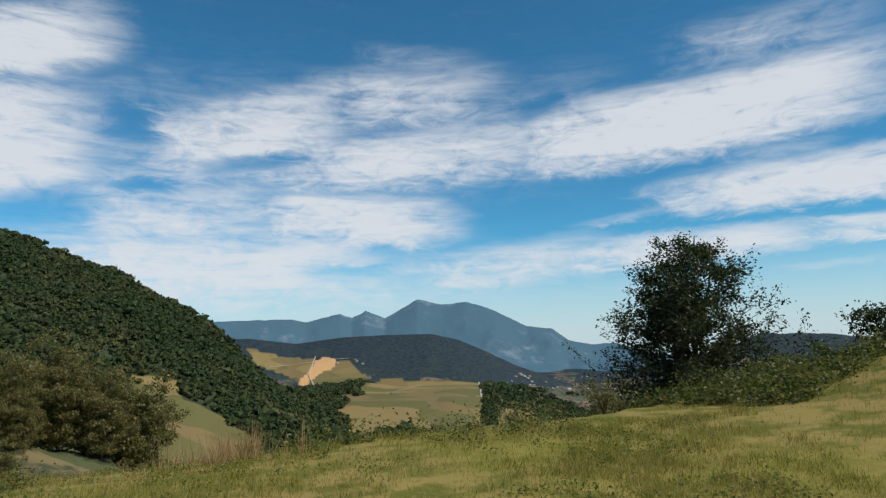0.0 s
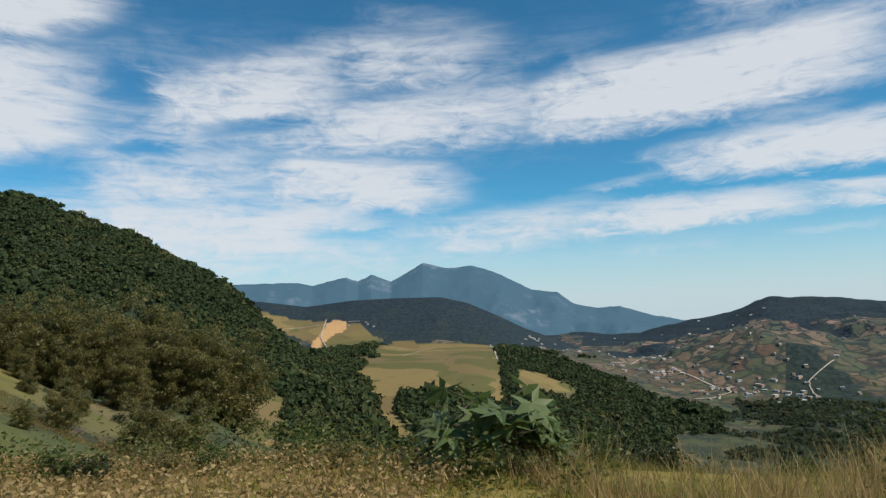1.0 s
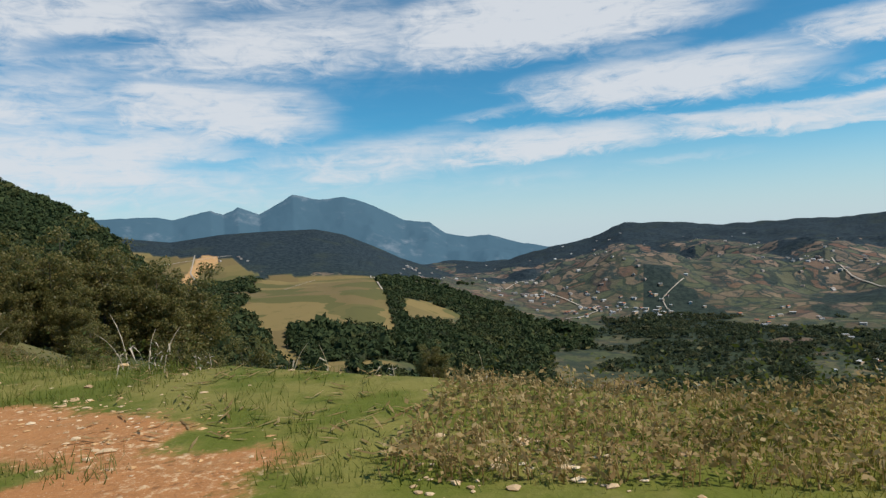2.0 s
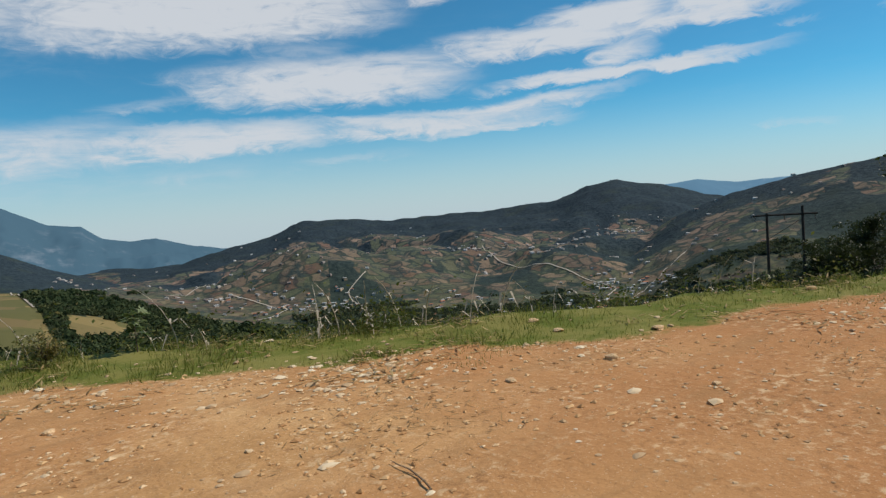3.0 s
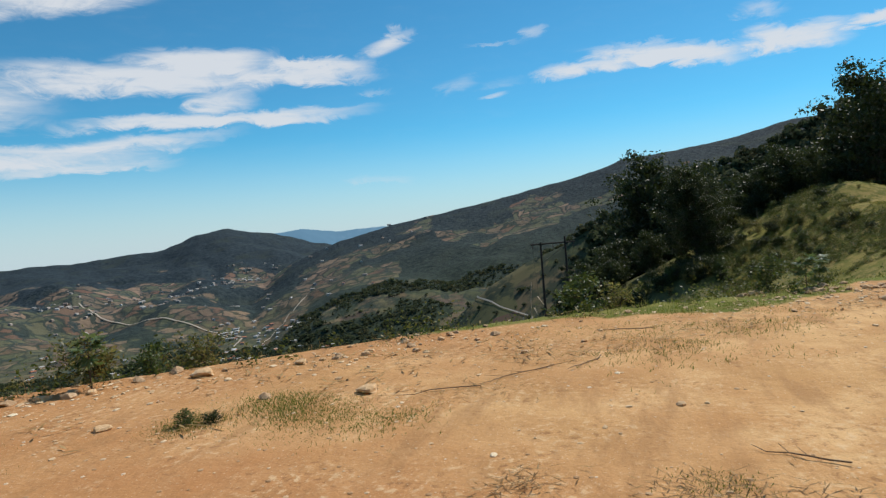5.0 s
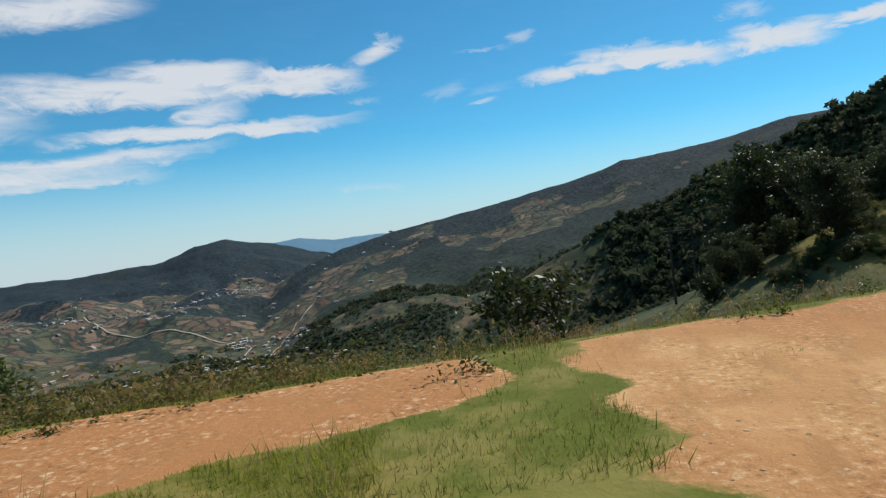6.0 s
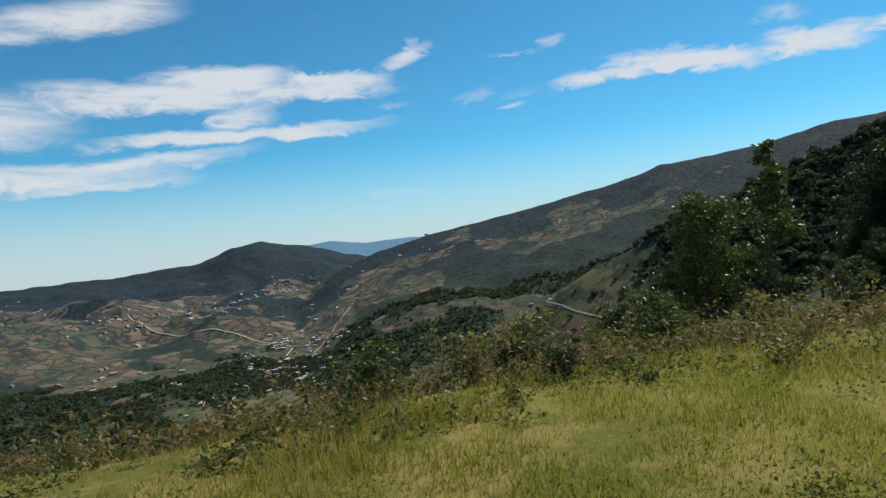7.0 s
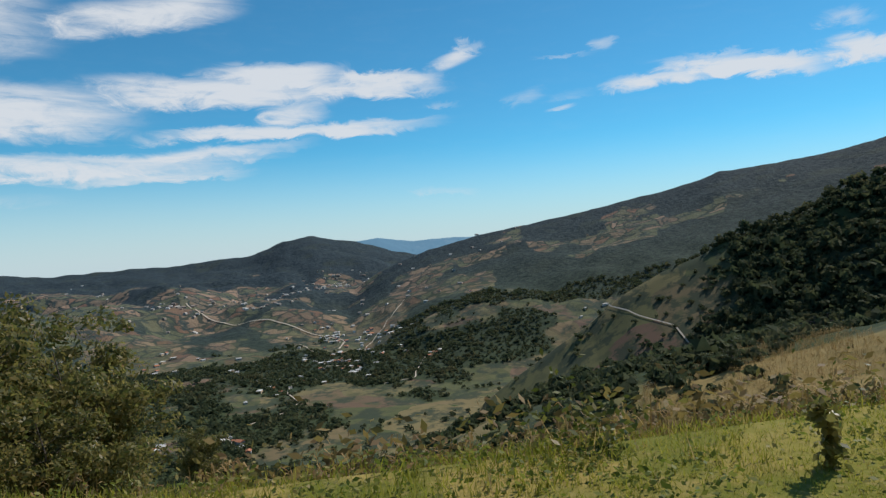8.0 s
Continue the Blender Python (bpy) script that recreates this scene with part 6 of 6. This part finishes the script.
for (ax, az_), (bx, bz) in zip(zig[:-1], zig[1:]):
    w_ = 0.035
    x0, x1, z0, z1 = min(ax, bx) - w_, max(ax, bx) + w_, min(az_, bz) - w_, max(az_, bz) + w_
    q = [bm.verts.new((a, -0.066, 4.95 + b)) for a, b in ((x0, z0), (x1, z0), (x1, z1), (x0, z1))]
    bm.faces.new(q)
q = [bm.verts.new((a, -0.0665, 4.95 + b)) for a, b in ((0.02, 0.16), (0.22, 0.16), (0.12, 0.31))]
bm.faces.new(q)
part("arrow", bm, M_BLACK, sign, "black winding arrow")

for k, (x, y) in enumerate(((19.0, 27.6), (22.5, 27.0), (26.0, 24.4))):
    post = thing("fence_post", x, y, up(x, y), "short dark wooden fence post in the scrub", "fence post", "posts by the meadow")
    part("shaft", round_bar((0, 0, -0.3), (0.03, 0, 1.5), 0.06, 0.05, 7), M_POLE, post)

# ---- valley roads and houses ----
M_ROAD = simple("dust_road", (0.38, 0.32, 0.25), (0.52, 0.45, 0.36), 0.4, 0.95)


def valley_road(pts, wide, label):
    pts = np.array(pts, float)
    k = np.linspace(0, len(pts) - 1, len(pts) * 24)
    c = np.stack([np.interp(k, np.arange(len(pts)), pts[:, i]) for i in (0, 1)], -1)
    for _ in range(10):
        c[1:-1] = (c[:-2] + c[1:-1] * 2 + c[2:]) / 4
    d = np.gradient(c, axis=0)
    nrm = np.stack([-d[:, 1], d[:, 0]], -1) / np.linalg.norm(d, axis=1)[:, None]
    rows = []
    for s in (-1, -0.4, 0.4, 1):
        p = c + nrm * wide * s / 2
        rows.append(np.column_stack([p, land(p[:, 0], p[:, 1]) + 0.3 + 0.0011 * polar(p[:, 0], p[:, 1])[1]]))
    v = np.stack(rows, 1)
    i0 = np.arange(v.shape[0] * 4).reshape(-1, 4)
    f = np.stack([i0[:-1, :-1], i0[1:, :-1], i0[1:, 1:], i0[:-1, 1:]], -1).reshape(-1, 4)
    tagged(new("road", mesh_of("road", v.reshape(-1, 3), f, M_ROAD, True)), label, "road", kind="structure")


for road in (((907, 829), (795, 702), (764, 683), (780, 625), (753, 572)), ((825, 525), (718, 502), (691, 490), (658, 522)),
             ((374, 536), (410, 580), (451, 584), (499, 574), (550, 585), (600, 640), (649, 662)), ((327, 603), (345, 625), (368, 655)),
             ((640, 240), (600, 225), (542, 201), (498, 169), (460, 136), (431, 125)),
             ((-484, 1821), (-420, 1880), (-360, 1895), (-274, 1908)), ((-381, 1954), (-359, 1744), (-322, 1625)),
             ((-105, 1190), (-70, 1360), (-34, 1500), (20, 1470), (77, 1428)), ((86, 1640), (76, 1400), (62, 1122)),
             ((332, 1430), (430, 1520), (520, 1600)), ((441, 1360), (472, 1240), (480, 1170), (401, 1142)), ((592, 1102), (620, 1180), (700, 1230)),
             ((1124, 1305), (1060, 1180), (1011, 900), (960, 760), (887, 731)), ((1196, 735), (1075, 720), (922, 692), (800, 640)), ((1390, 1211), (1482, 1159), (1678, 1179))):
    valley_road(road, 1.2 if road[0][1] < 300 else 1.9 if road[0][1] < 1300 else 2.9, "pale dirt road winding across the slope")

M_WALLS = [simple("plaster_%s" % n, a, b, 0.6, 0.9) for n, a, b in (("white", (0.48, 0.44, 0.39), (0.62, 0.58, 0.52)), ("block", (0.34, 0.32, 0.30), (0.46, 0.44, 0.41)), ("ochre", (0.52, 0.36, 0.22), (0.6, 0.44, 0.3)))]
M_ROOFS = [simple("roof_%s" % n, a, b, 0.8, r) for n, a, b, r in (("tin", (0.38, 0.36, 0.34), (0.52, 0.50, 0.48), 0.5), ("tile", (0.34, 0.13, 0.07), (0.44, 0.2, 0.11), 0.8), ("slab", (0.5, 0.48, 0.45), (0.62, 0.6, 0.57), 0.9))]


def house(kind, L, B, h, rise):
    root = thing("house", 0, 0, 0, ("whitewashed house with a sheet metal roof", "grey block house with a red tile roof", "ochre house with a flat roof slab")[kind], "house", "houses in the valley")
    bm = bmesh.new()
    bmesh.ops.create_cube(bm, size=1, matrix=Matrix.Translation((0, 0, h / 2 - 1)) @ Matrix.Diagonal((L, B, h + 2, 1)))
    part("wall", bm, M_WALLS[kind], root)
    bm = bmesh.new()
    e, o = B / 2 + 0.5, L / 2 + 0.5
    pts = [(-o, -e, h), (o, -e, h), (o, e, h), (-o, e, h), (-o, 0, h + rise), (o, 0, h + rise)]
    vs = [bm.verts.new(p) for p in pts]
    for q in ((0, 1, 5, 4), (2, 3, 4, 5), (0, 4, 3), (1, 2, 5), (3, 2, 1, 0)):
        bm.faces.new([vs[k] for k in q])
    part("roof", bm, M_ROOFS[kind], root)
    bm = bmesh.new()
    bmesh.ops.create_cube(bm, size=1, matrix=Matrix.Translation((0, -B / 2 - 0.03, 1.0)) @ Matrix.Diagonal((1.2, 0.12, 2.1, 1)))
    part("door", bm, M_BLACK, root)
    bm = bmesh.new()
    bmesh.ops.create_cube(bm, size=1, matrix=Matrix.Translation((L * 0.3, -B / 2 - 0.03, 1.5)) @ Matrix.Diagonal((1.4, 0.12, 1.2, 1)))
    part("window", bm, M_BLACK, root)
    return root


models = [house(0, 11, 7, 3.2, 1.2), house(1, 10, 8, 3.4, 1.8), house(2, 12, 8, 4.6, 0.3)]
rng = np.random.default_rng(909)
spots = []
for cx, cy, spread, n in ((264, 1990, 40, 8), (250, 1830, 60, 8), (505, 2690, 90, 8), (391, 1363, 40, 14), (432, 1314, 40, 14), (462, 1175, 40, 12), (538, 1203, 45, 20), (551, 1149, 40, 16), (592, 1102, 40, 10), (554, 1256, 50, 12), (419, 1533, 60, 12),
                          (1390, 1211, 60, 16), (1482, 1159, 50, 26), (1678, 1179, 70, 24), (1150, 1088, 50, 12), (1124, 1305, 50, 18), (1099, 1230, 50, 16), (1029, 1266, 60, 10), (998, 824, 50, 18), (941, 738, 50, 22), (795, 719, 40, 14), (771, 672, 35, 14), (756, 632, 30, 10),
                          (931, 696, 40, 10), (906, 625, 40, 8), (825, 525, 35, 8), (1207, 740, 60, 8), (717, 961, 60, 8), (691, 865, 50, 10), (608, 690, 40, 8), (640, 660, 40, 8), (402, 574, 18, 8), (354, 635, 20, 6), (374, 540, 14, 4), (998, 300, 30, 4), (-300, 1880, 30, 4),
                          (900, 1700, 260, 30), (1300, 900, 200, 20), (1500, 700, 160, 8), (700, 1500, 200, 24), (1100, 2000, 260, 24)):
    for k in range(n):
        x, y = cx + rng.normal(0, spread), cy + rng.normal(0, spread)
        spots.append((math.hypot(x - HUB[0], y - HUB[1]), x, y, rng.uniform(0, 360), rng.uniform(0.5, 0.85), rng.choice(3, p=(0.4, 0.3, 0.3))))
spots.sort()
for _, x, y, turn, s, kind in spots[:240]:
    m_ = models[kind]
    ob = m_ if m_.name not in used else copy_thing(m_, Matrix())
    used.add(m_.name)
    ob.matrix_basis = pose(x, y, up(x, y) + 0.3, 0, 0, turn) @ Matrix.Diagonal((s, s, s, 1))
# the furthest villages, too small to tell apart
bm_v, bm_f = [], []
for _, x, y, turn, s, kind in spots[240:]:
    m_ = pose(x, y, up(x, y), 0, 0, turn)
    L, B, h = 6 * s, 4 * s, 3.4 * s
    base = len(bm_v)
    bm_v += [tuple(m_ @ Vector(q)) for q in ((-L, -B, -1), (L, -B, -1), (L, B, -1), (-L, B, -1), (-L, -B, h), (L, -B, h), (L, B, h), (-L, B, h), (-L, 0, h + 1.4), (L, 0, h + 1.4))]
    for q in ((0, 1, 5, 4), (2, 3, 7, 6), (1, 2, 6, 5), (3, 0, 4, 7), (4, 5, 9, 8), (6, 7, 8, 9), (5, 6, 9, 9), (7, 4, 8, 8)):
        bm_f += [tuple(base + j for j in (q[0], q[1], q[2]))] + ([tuple(base + j for j in (q[0], q[2], q[3]))] if q[2] != q[3] else [])
M_VILLAGE = foliage("village_walls", (0.28, 0.22, 0.18), (0.44, 0.39, 0.34), (0.60, 0.57, 0.53), 0.8, True, 0.0, 0.01, 0.3)
tagged(new("distant_houses", mesh_of("distant_houses", bm_v, bm_f, M_VILLAGE)), "far villages of small pale houses", "houses", kind="stuff")
